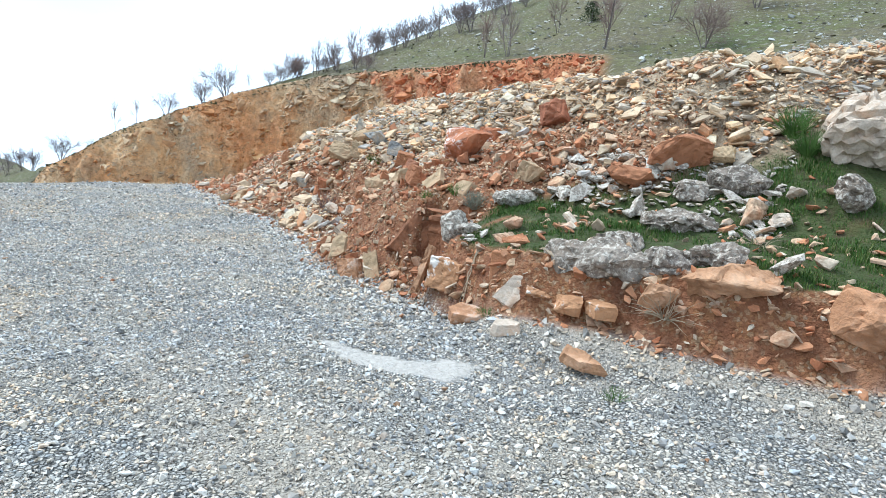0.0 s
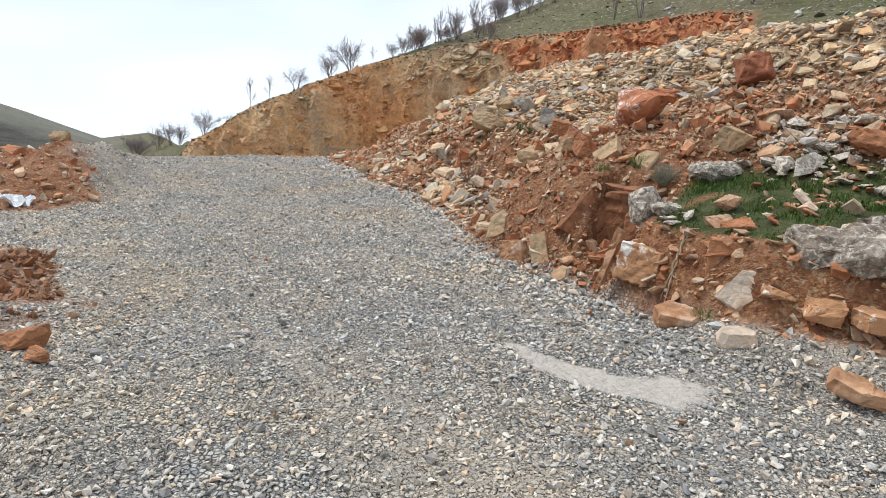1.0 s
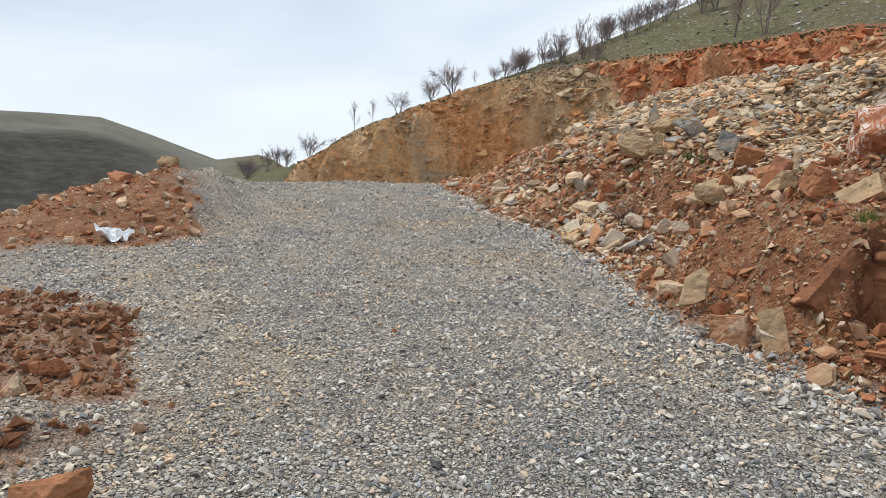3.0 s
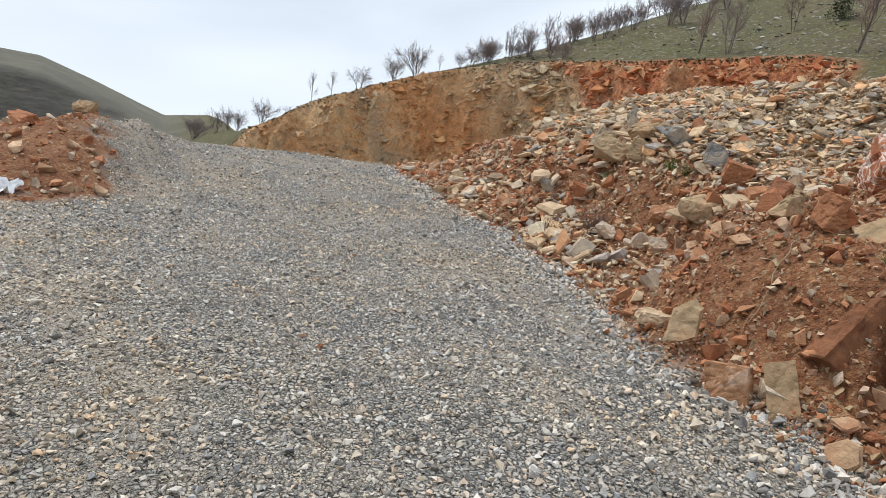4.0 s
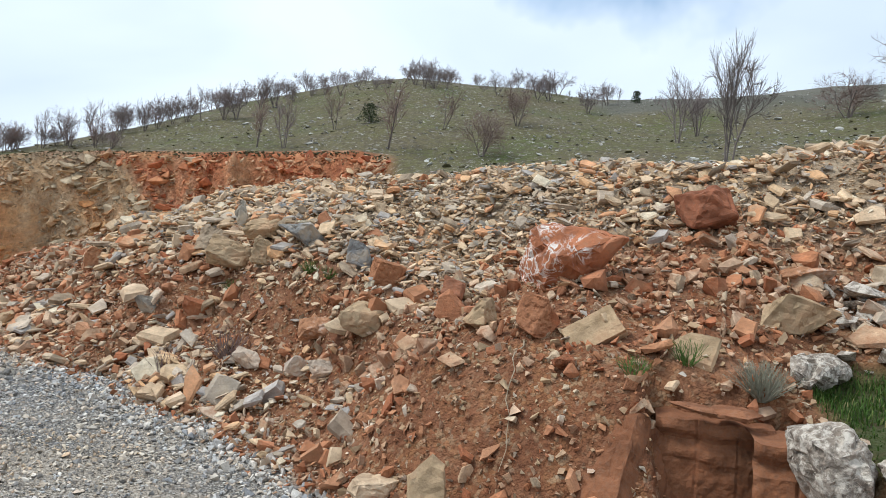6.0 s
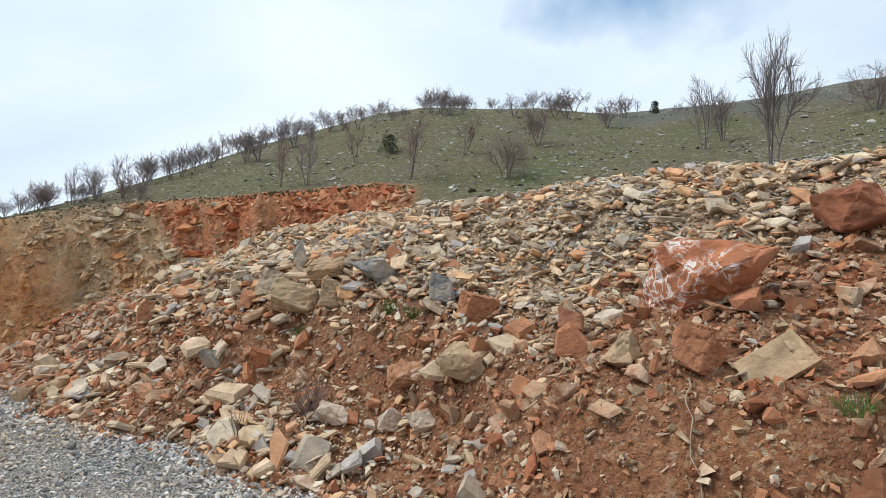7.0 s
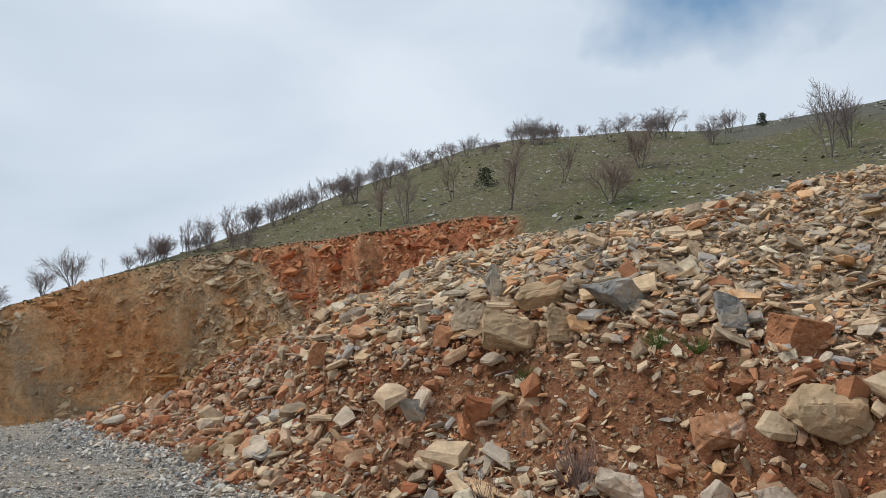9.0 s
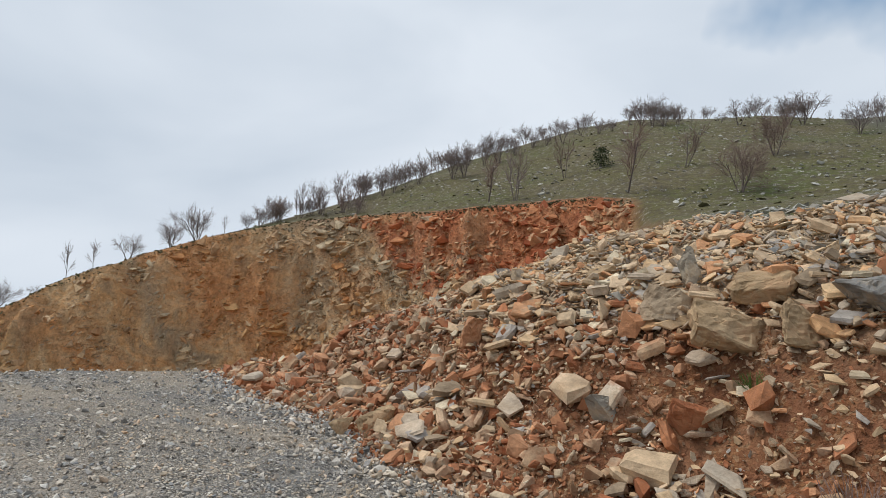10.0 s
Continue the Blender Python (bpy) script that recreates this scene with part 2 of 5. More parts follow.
class Mat:
    """A small helper round a node material."""

    def __init__(self, name, rough=0.9):
        self.m = bpy.data.materials.new(name)
        self.m.use_nodes = True
        self.n, self.l = self.m.node_tree.nodes, self.m.node_tree.links
        self.b = self.n["Principled BSDF"]
        self.b.inputs["Roughness"].default_value = rough
        self.b.inputs["Specular IOR Level"].default_value = 0.25
        self.co = self.n.new("ShaderNodeTexCoord").outputs["Object"]

    def put(self, a, b):
        self.l.new(a, b)

    def attr(self, name):
        a = self.n.new("ShaderNodeAttribute")
        a.attribute_name = name
        return a.outputs["Fac"]

    def noise(self, scale, detail=4.0, rough=0.55, distort=0.0, vec=None):
        n = self.n.new("ShaderNodeTexNoise")
        n.inputs["Scale"].default_value, n.inputs["Detail"].default_value = scale, detail
        n.inputs["Roughness"].default_value, n.inputs["Distortion"].default_value = rough, distort
        self.put(vec or self.co, n.inputs["Vector"])
        return n.outputs[0]

    def cells(self, scale, feature="F1", out="Color", rnd=1.0):
        n = self.n.new("ShaderNodeTexVoronoi")
        n.feature = feature
        n.inputs["Scale"].default_value, n.inputs["Randomness"].default_value = scale, rnd
        self.put(self.co, n.inputs["Vector"])
        return n.outputs[out]

    def ramp(self, fac, stops, smooth=True):
        r = self.n.new("ShaderNodeValToRGB")
        cr = r.color_ramp
        cr.interpolation = "LINEAR" if smooth else "CONSTANT"
        while len(cr.elements) < len(stops):
            cr.elements.new(0.5)
        for e, (p, c) in zip(cr.elements, stops):
            e.position = p
            e.color = (*c, 1) if isinstance(c, tuple) else (c, c, c, 1)
        self.put(fac, r.inputs[0])
        return r.outputs[0]

    def mix(self, fac, a, b, how="MIX"):
        m = self.n.new("ShaderNodeMix")
        m.data_type, m.blend_type = "RGBA", how
        for i, v in ((0, fac), (6, a), (7, b)):
            sock = m.inputs[i]
            if isinstance(v, (int, float)):
                sock.default_value = v if i == 0 else (v, v, v, 1)
            elif isinstance(v, tuple):
                sock.default_value = (*v, 1)
            else:
                self.put(v, sock)
        return m.outputs[2]

    def math(self, op, a, b=0.0):
        m = self.n.new("ShaderNodeMath")
        m.operation = op
        for sock, v in zip(m.inputs, (a, b)):
            if isinstance(v, (int, float)):
                sock.default_value = v
            else:
                self.put(v, sock)
        return m.outputs[0]

    def lean(self, x, z):
        """A slope over the thing's own x and z."""
        sep = self.n.new("ShaderNodeSeparateXYZ")
        self.put(self.co, sep.inputs[0])
        return self.math("ADD", self.math("MULTIPLY", sep.outputs["X"], x), self.math("MULTIPLY", sep.outputs["Z"], z))

    def bump(self, h, strength=0.5, dist=0.02, prev=None):
        b = self.n.new("ShaderNodeBump")
        b.inputs["Strength"].default_value, b.inputs["Distance"].default_value = strength, dist
        self.put(h, b.inputs["Height"])
        if prev:
            self.put(prev, b.inputs["Normal"])
        return b.outputs[0]

    def done(self, colour, normal=None):
        if isinstance(colour, tuple):
            self.b.inputs["Base Color"].default_value = (*colour, 1)
        else:
            self.put(colour, self.b.inputs["Base Color"])
        if normal:
            self.put(normal, self.b.inputs["Normal"])
        return self.m


def ground_material():
    m = Mat("ground", 0.95)
    # gravel between the loose stones
    tints = [(0.0, (0.47, 0.46, 0.435)), (0.18, (0.30, 0.295, 0.285)), (0.34, (0.58, 0.56, 0.52)), (0.50, (0.40, 0.385, 0.36)), (0.66, (0.52, 0.47, 0.40)), (0.80, (0.36, 0.37, 0.375)), (0.92, (0.64, 0.61, 0.56))]
    coarse = m.ramp(m.cells(36.0), tints, False)
    fine = m.ramp(m.cells(78.0), tints, False)
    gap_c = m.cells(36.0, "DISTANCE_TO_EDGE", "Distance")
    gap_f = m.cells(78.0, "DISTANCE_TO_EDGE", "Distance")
    # cell edges darkened in the colour, painting the shade between pebbles
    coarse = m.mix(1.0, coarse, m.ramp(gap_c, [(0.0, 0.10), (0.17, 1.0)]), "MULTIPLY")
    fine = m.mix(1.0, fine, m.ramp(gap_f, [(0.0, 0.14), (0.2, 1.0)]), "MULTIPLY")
    pick = m.ramp(m.noise(3.5, 5, 0.65), [(0.44, 0.0), (0.56, 1.0)])
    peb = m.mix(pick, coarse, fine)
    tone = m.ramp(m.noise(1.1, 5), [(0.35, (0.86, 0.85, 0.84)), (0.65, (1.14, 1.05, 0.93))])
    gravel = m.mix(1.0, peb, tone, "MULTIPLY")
    tracks = m.n.new("ShaderNodeMapping")
    tracks.inputs["Rotation"].default_value = (0, 0, 0.345)
    tracks.inputs["Scale"].default_value = (0.22, 1.5, 1.0)
    m.put(m.co, tracks.inputs[0])
    gravel = m.mix(m.ramp(m.noise(1.0, 5, 0.6, 0.3, tracks.outputs[0]), [(0.46, 0.0), (0.62, 0.6)]), gravel, (0.42, 0.355, 0.275))
    stones_up = m.math("MULTIPLY", m.math("SUBTRACT", m.attr("road"), m.attr("spill")), m.math("MINIMUM", m.math("MULTIPLY", gap_c, 3.0), 0.8))
    # orange earth
    soil = m.ramp(m.noise(2.0, 7, 0.62), [(0.28, (0.098, 0.037, 0.018)), (0.5, (0.185, 0.075, 0.036)), (0.72, (0.29, 0.145, 0.078))])
    crumbs = m.ramp(m.cells(44.0), [(0.0, (0.35, 0.17, 0.07)), (0.3, (0.21, 0.09, 0.036)), (0.5, (0.42, 0.28, 0.155)), (0.68, (0.29, 0.13, 0.055)), (0.86, (0.48, 0.38, 0.25))], False)
    crumb_edge = m.cells(44.0, "DISTANCE_TO_EDGE", "Distance")
    crumbs = m.mix(1.0, crumbs, m.ramp(crumb_edge, [(0.0, 0.7), (0.12, 1.0)]), "MULTIPLY")
    soil = m.mix(m.ramp(m.noise(5.0, 5, 0.7), [(0.42, 0.05), (0.60, 0.6)]), soil, crumbs)
    soil = m.mix(1.0, soil, m.ramp(m.noise(38, 5, 0.75), [(0.3, 0.7), (0.7, 1.25)]), "MULTIPLY")
    dust = m.ramp(m.noise(9.0, 6, 0.7), [(0.3, (0.20, 0.14, 0.085)), (0.5, (0.36, 0.275, 0.18)), (0.7, (0.46, 0.38, 0.275))])
    soil = m.mix(m.attr("buff"), soil, dust)
    # turf
    turf = m.ramp(m.noise(7.0, 6, 0.65), [(0.3, (0.06, 0.045, 0.022)), (0.5, (0.045, 0.06, 0.016)), (0.72, (0.095, 0.085, 0.04))])
    # far hillside: thin grass with pale stones and dry patches
    hill = m.ramp(m.noise(0.11, 6, 0.6), [(0.32, (0.138, 0.112, 0.058)), (0.5, (0.118, 0.108, 0.040)), (0.68, (0.086, 0.104, 0.025))])
    hill = m.mix(m.ramp(m.noise(1.6, 4, 0.7), [(0.42, 0.0), (0.62, 0.8)]), hill, (0.085, 0.068, 0.045))
    hill = m.mix(m.ramp(m.noise(4.5, 4, 0.75), [(0.52, 0.0), (0.64, 0.75)]), hill, (0.055, 0.048, 0.03))
    hill = m.mix(m.ramp(m.noise(2.1, 6, 0.8), [(0.56, 0.0), (0.63, 0.8)]), hill, (0.34, 0.325, 0.285))
    hill = m.mix(m.ramp(m.noise(0.42, 7, 0.75, 0.4), [(0.57, 0.0), (0.68, 0.3)]), hill, (0.06, 0.05, 0.032))
    # cut rock face
    st = m.n.new("ShaderNodeMapping")
    st.inputs["Scale"].default_value = (0.22, 0.22, 0.34)
    st.inputs["Rotation"].default_value = (0.35, 0.5, 0.3)
    m.put(m.co, st.inputs[0])
    face = m.ramp(m.noise(0.75, 7, 0.52, 0.9, st.outputs[0]), [(0.28, (0.28, 0.20, 0.12)), (0.40, (0.42, 0.285, 0.16)), (0.47, (0.49, 0.285, 0.13)), (0.53, (0.50, 0.345, 0.195)), (0.60, (0.47, 0.27, 0.125)), (0.72, (0.57, 0.42, 0.26))])
    red = m.ramp(m.noise(1.1, 6, 0.65, 0.5), [(0.32, (0.25, 0.066, 0.028)), (0.52, (0.38, 0.125, 0.052)), (0.70, (0.50, 0.27, 0.145))])
    rust = m.ramp(m.noise(0.9, 6, 0.6, 0.5), [(0.32, (0.33, 0.145, 0.06)), (0.52, (0.51, 0.235, 0.095)), (0.70, (0.60, 0.37, 0.20))])
    face = m.mix(m.math("MULTIPLY", m.attr("rust"), 0.85), face, rust)
    face = m.mix(m.attr("red"), face, red)
    face = m.mix(1.0, face, m.ramp(m.noise(1.5, 8, 0.85), [(0.34, 0.66), (0.5, 1.25), (0.64, 1.6)]), "MULTIPLY")
    face = m.mix(m.math("MULTIPLY", m.attr("grey"), m.ramp(m.noise(0.5, 5, 0.7), [(0.35, 0.2), (0.55, 0.75)])), face, m.ramp(m.noise(2.6, 6, 0.8), [(0.35, (0.27, 0.21, 0.145)), (0.65, (0.52, 0.41, 0.28))]))
    crack = m.n.new("ShaderNodeTexVoronoi")
    crack.feature = "DISTANCE_TO_EDGE"
    crack.inputs["Scale"].default_value = 1.15
    bent = m.n.new("ShaderNodeMix")
    bent.data_type, bent.blend_type = "RGBA", "ADD"
    bent.inputs[0].default_value = 1.0
    m.put(m.co, bent.inputs[6])
    warp = m.n.new("ShaderNodeTexNoise")
    warp.inputs["Scale"].default_value, warp.inputs["Detail"].default_value = 0.9, 5.0
    m.put(m.co, warp.inputs["Vector"])
    m.put(warp.outputs["Color"], bent.inputs[7])
    m.put(bent.outputs[2], crack.inputs["Vector"])
    joints = crack.outputs["Distance"]
    wood = m.ramp(m.noise(0.22, 8, 0.8), [(0.38, (0.012, 0.012, 0.009)), (0.5, (0.03, 0.027, 0.02)), (0.66, (0.062, 0.054, 0.04))])
    far = m.ramp(m.noise(0.03, 8, 0.65), [(0.35, (0.085, 0.082, 0.062)), (0.6, (0.135, 0.128, 0.098)), (0.75, (0.18, 0.17, 0.14))])
    far = m.mix(m.ramp(m.noise(0.35, 4, 0.7), [(0.60, 0.0), (0.68, 0.8)]), far, (0.03, 0.028, 0.018))
    c = m.mix(m.attr("hill"), soil, hill)
    c = m.mix(m.attr("far"), c, far)
    c = m.mix(m.attr("wood"), c, wood)
    c = m.mix(m.attr("cut"), c, face)
    c = m.mix(m.attr("turf"), c, turf)
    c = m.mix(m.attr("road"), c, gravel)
    pale = m.ramp(m.noise(30, 4), [(0.3, (0.36, 0.325, 0.28)), (0.7, (0.46, 0.415, 0.365))])
    c = m.mix(m.attr("spill"), c, pale)
    nb = m.bump(m.noise(40, 4), 0.35, 0.02)
    nb = m.bump(stones_up, 0.9, 0.016, nb)
    nb = m.bump(m.math("MULTIPLY", m.math("SUBTRACT", 1.0, m.attr("road")), m.math("MINIMUM", m.math("MULTIPLY", crumb_edge, 3.0), 0.7)), 0.3, 0.01, nb)
    nb = m.bump(m.noise(6, 6, 0.7), 0.5, 0.08, nb)
    nb = m.bump(m.math("MULTIPLY", m.attr("cut"), m.noise(2.4, 6, 0.7)), 0.9, 0.5, nb)
    nb = m.bump(m.math("MULTIPLY", m.attr("cut"), m.math("MINIMUM", m.math("MULTIPLY", joints, 3.0), 0.9)), 0.45, 0.3, nb)
    nb = m.bump(m.noise(0.9, 7, 0.7), 0.6, 0.5, nb)
    return m.done(c, nb)


GROUND = ground_material()

# ---- the ground, one sheet to the horizon ----


def spill_weight(x, y):
    """The pale spilled patch on the gravel."""
    t = np.clip((x + 3.78) / 0.88, 0, 1)
    mid = 3.43 - 0.05 * np.sin(np.pi * t) + 0.24 * t ** 2.2
    q = np.hypot((x + 3.78 - 0.88 * t), y - mid)
    return sstep(1.0, 0.72, q / (0.055 + 0.17 * t) + 0.22 * vnoise(x * 14, y * 14, 77) + 0.18 * vnoise(x * 35, y * 35, 79))


def orange_share(x, s):
    p = np.interp(s, [-0.5, 1.2, 1.9, 2.6, 4.0], [0.9, 0.82, 0.36, 0.10, 0.04])
    p = p + 0.5 * sstep(-12.0, -13.2, x) - 0.10 * sstep(-9.6, -10.2, x) * sstep(-12.6, -11.6, x)
    tongue = sstep(-6.4, -5.6, x) * sstep(-2.4, -3.2, x) * sstep(3.1, 2.4, s)
    p = p - 0.14 * sstep(-6.6, -8.0, x) * sstep(-12.6, -11.6, x)
    p = p + 0.2 * sstep(-9.0, -10.0, x) * sstep(2.2, 1.2, s)
    p = p - 0.26 * sstep(-6.4, -7.4, x) * sstep(-10.2, -9.4, x) * sstep(1.0, 0.7, s)
    return np.clip(p + 0.75 * tongue, 0.02, 0.97)


def redness(az, r, u):
    """Where the cut is red earth rather than ochre and grey rock."""
    wander = az - 12.5 * (u - 0.72) + 2.6 * fbm(az * 0.4, u * 4.0, 5, 81)
    patches = 0.8 + 0.25 * fbm(az * 0.5, u * 4.0, 3, 85)
    return sstep(46.8, 42.6, wander) * np.clip(patches, 0, 1)


def face_bands(az, u):
    """Grey rock and rust-orange rock in the cut."""
    wave = 1.6 * fbm(az * 0.45, u * 4.0, 5, 88)
    thin, broad = az - 5.5 * (u - 0.7) + 0.6 * wave, az - 11.0 * (u - 0.7) + wave
    grey = np.exp(-((thin - 62.2) / 0.9) ** 2) + 0.75 * np.exp(-((thin - 50.4) / 2.0) ** 2) + 0.9 * np.exp(-((broad - 45.4) / 1.9) ** 2) + 0.8 * np.exp(-((broad - 41.0) / 2.0) ** 2) * sstep(0.75, 0.4, u)
    rust = np.exp(-((broad - 57.0) / 3.4) ** 2) + 0.5 * np.exp(-((broad - 69) / 1.6) ** 2) + 0.7 * np.exp(-((thin - 47.6) / 0.9) ** 2)
    return np.clip(grey, 0, 1), np.clip(rust, 0, 1)


def zones(x, y):
    r = np.hypot(x - CX, y - CY)
    az = np.degrees(np.arctan2(-(x - CX), y - CY))
    rb, rr, rt, zb, zr, zt, cut = land_frame(az)
    s = y - toe(x)
    ragged = 0.12 * vnoise(x * 3, y * 3, 71) + 0.06 * vnoise(x * 9, y * 9, 72)
    road = sstep(0.12, -0.06, s + ragged * (1 - 0.6 * mound_weight(x)) + 0.09 * mound_weight(x)) * sstep(-0.25, 0.15, y - left_edge(x) + ragged)
    tipped = sstep(0.25, -0.35, x - berm_foot(y) + 2.5 * ragged) * sstep(3.05, 2.45, y + 2.0 * ragged) * (x > -21)
    road = road * (1 - tipped)
    debris = sstep(1.3, 0.7, ((x + 7.2) / 1.75) ** 2 + ((y - 0.1) / 1.5) ** 2 + 3.5 * ragged)
    road = road * (1 - 0.75 * debris) * sstep(60, 40, r)
    turf = mound_weight(x) * sstep(0.22, 0.34, s + ragged * 0.4) * sstep(2.3, 1.7, s + 0.25 * vnoise(x * 1.4, y * 1.4, 75) - 0.45 * (x + 2.9))
    turf = turf * sstep(-0.35, 0.25, vnoise(x * 2.2, y * 2.2, 76) + 0.5 * vnoise(x * 6, y * 6, 78) + 0.88 + 0.3 * np.clip(x + 3.4, -0.6, 0.5))
    hill = sstep(0.0, 1.0, (r - rr + 0.3) / 0.6) 
    hill = np.where(az < 26, np.maximum(hill, sstep(9.2, 11.5, r + ragged * 4) * sstep(25.6, 23.0, az + 1.5 * vnoise(r * 0.4, az, 89))), hill)
    face = cut * (r > 20) * sstep(1.0, 0.4, (r - rr) / 0.8)
    face = np.maximum(face, sstep(27, 31, az) * sstep(16, 24, r) * (r < rr) * sstep(82, 74, az))
    u = np.clip((r - rb) / (rr - rb), 0, 1)
    red = redness(az, r, u)
    grey, rust = face_bands(az, u)
    distant = np.maximum(sstep(76, 80, az) * sstep(110, 160, r), sstep(6, 2, az + 3 * vnoise(r * 0.1, az * 0.2, 86)) * sstep(66, 74, r + 5 * vnoise(az * 0.3, r * 0.05, 87)))
    distant = np.where(az < -60, sstep(110, 160, r), distant)
    wood = sstep(79, 86, az + 2 * vnoise(r * 0.05, az * 0.3, 83)) * sstep(50, 60, r) * sstep(235, 205, r + 12 * vnoise(az * 0.5, r * 0.02, 84)) * (az < 140)
    outer = sstep(0.5, 2.5, left_edge(x) - y) * (az > 76) * (1 - wood)
    hill = np.maximum(hill, outer * sstep(18, 30, r))
    return {"road": road, "turf": turf, "hill": hill, "cut": face, "red": red, "grey": grey, "rust": rust, "far": distant, "wood": wood, "spill": spill_weight(x, y), "buff": (1 - orange_share(x, s)) * sstep(1.2, 2.3, s) * sstep(6.0, 5.2, s) * sstep(-17, -16, x)}


def build_ground():
    az = np.concatenate([np.arange(-72, 112, 0.27), np.arange(112, 288, 4.0)])
    near = np.concatenate([np.arange(0.15, 11.5, 0.085), 11.5 * 1.018 ** np.arange(0, 40)])
    near = near[near < 22]
    rb, rr, rt, *_ = land_frame(az)
    t1 = np.linspace(0, 1, 26)[1:]
    t2 = np.linspace(0, 1, 64)[1:]
    t3 = np.linspace(0, 1, 46)[1:]
    t4 = np.geomspace(1, 30, 34)[1:]
    rows = [np.full_like(az, q) for q in near]
    rows += [near[-1] + (rb - near[-1]) * t for t in t1]
    rows += [rb + (rr - rb) * t for t in t2]
    rows += [rr + (rt - rr) * t ** 1.25 for t in t3]
    rows += [rt * t for t in t4]
    R = np.array(rows)
    A = np.radians(np.broadcast_to(az, R.shape))
    X, Y = CX - R * np.sin(A), CY + R * np.cos(A)
    Z = height(X, Y)
    n, k = R.shape
    verts = np.column_stack([X.ravel(), Y.ravel(), Z.ravel()])
    verts = np.vstack([verts, [CX, CY, float(height(CX, CY))]])
    i, j = np.meshgrid(np.arange(n - 1), np.arange(k), indexing="ij")
    j2 = (j + 1) % k
    quads = np.stack([i * k + j, i * k + j2, (i + 1) * k + j2, (i + 1) * k + j], -1).reshape(-1, 4)[:, ::-1]
    tris = np.column_stack([np.full(k, n * k), (np.arange(k) + 1) % k, np.arange(k)])[:, ::-1]
    me = bpy.data.meshes.new("ground")
    me.vertices.add(len(verts))
    me.vertices.foreach_set("co", verts.ravel())
    loops = np.concatenate([quads.ravel(), tris.ravel()])
    me.loops.add(len(loops))
    me.loops.foreach_set("vertex_index", loops)
    starts = np.concatenate([np.arange(len(quads)) * 4, len(quads) * 4 + np.arange(len(tris)) * 3])
    me.polygons.add(len(starts))
    me.polygons.foreach_set("loop_start", starts)
    me.update(calc_edges=True)
    me.validate()
    for name, w in zones(verts[:, 0], verts[:, 1]).items():
        a = me.attributes.new(name, "FLOAT", "POINT")
        a.data.foreach_set("value", np.clip(w, 0, 1).astype(np.float32))
    me.polygons.foreach_set("use_smooth", np.ones(len(starts), bool))
    me.materials.append(GROUND)
    ob = new("ground", me)
    return tagged(ob, "grey gravel track, orange earth and green stony hillside", "ground", kind="structure")


ground = build_ground()

# ---- materials of stones, plants and small things ----


def stone_material(name, stops, mottle=0.25, vein=0.0, lichen=0.0, dust=None, relief=1.0, grain_scale=1.0, cover=0.75, tone=None, crust=None):
    """Stone whose colour varies from piece to piece; stops are the colours that occur."""
    m = Mat(name, 0.92)
    geo = m.n.new("ShaderNodeNewGeometry")
    info = m.n.new("ShaderNodeObjectInfo")
    r = m.math("FRACT", m.math("ADD", geo.outputs["Random Per Island"], info.outputs["Random"]))
    k = len(stops)
    c = m.ramp(r, [(i / k, col) for i, col in enumerate(stops)], False)
    c = m.mix(1.0, c, m.ramp(m.noise(7 * grain_scale, 6, 0.65), [(0.25, 1 - mottle * 1.3), (0.75, 1 + mottle)]), "MULTIPLY")
    c = m.mix(m.ramp(m.noise(60 * grain_scale, 3), [(0.45, 0.0), (0.8, 0.35)]), c, (0.16, 0.12, 0.09))
    c = m.mix(1.0, c, m.ramp(m.noise(2.6 * grain_scale, 6, 0.7), [(0.32, (0.70, 0.64, 0.58)), (0.55, (1.06, 1.06, 1.06))]), "MULTIPLY")
    if dust:
        c = m.mix(m.ramp(m.noise(4.5 * grain_scale, 5, 0.7), [(0.66 - 0.24 * cover, 0.0), (0.82 - 0.24 * cover, cover)]), c, dust)
    if tone:
        c = m.mix(1.0, c, m.ramp(m.noise(0.8, 5, 0.6), tone), "MULTIPLY")
    if crust:
        w = m.math("ADD", m.noise(7.0, 6, 0.7), m.lean(*crust))
        c = m.mix(m.ramp(w, [(0.60, 0.0), (0.66, 0.9)]), c, (0.70, 0.655, 0.59))
    if vein:
        v = m.ramp(m.noise(6.5, 4, 0.6, 1.6), [(0.44, 0.0), (0.482, 0.95), (0.498, 0.95), (0.545, 0.0)])
        v = m.math("MULTIPLY", v, m.ramp(m.math("ADD", m.noise(2.6, 2), m.lean(-0.55, 0.45)), [(0.55, 0.0), (0.65, 1.0)]))
        c = m.mix(m.math("MULTIPLY", v, vein), c, (0.72, 0.68, 0.62))
    if lichen:
        more = 0.045 if lichen >= 1 else 0.0
        a = m.ramp(m.noise(24, 7, 0.75, 0.5), [(0.50 - more, 0.0), (0.60 - more, 0.9)])
        c = m.mix(m.math("MULTIPLY", a, lichen), c, (0.58, 0.52, 0.435))
        d = m.ramp(m.noise(34, 5, 0.7), [(0.51 + more, 0.0), (0.60 + more, 0.65)])
        c = m.mix(m.math("MULTIPLY", d, lichen), c, (0.09, 0.075, 0.06))
    nb = m.bump(m.noise(70 * grain_scale, 4), 0.35 * relief, 0.006)
    nb = m.bump(m.noise(14 * grain_scale, 6, 0.7), 0.6 * relief, 0.02, nb)
    st = m.n.new("ShaderNodeMapping")
    st.inputs["Scale"].default_value = (2, 2, 34)
    m.put(m.co, st.inputs[0])
    nb = m.bump(m.noise(1.0, 3, 0.5, 0.6, st.outputs[0]), 0.25 * relief, 0.012, nb)
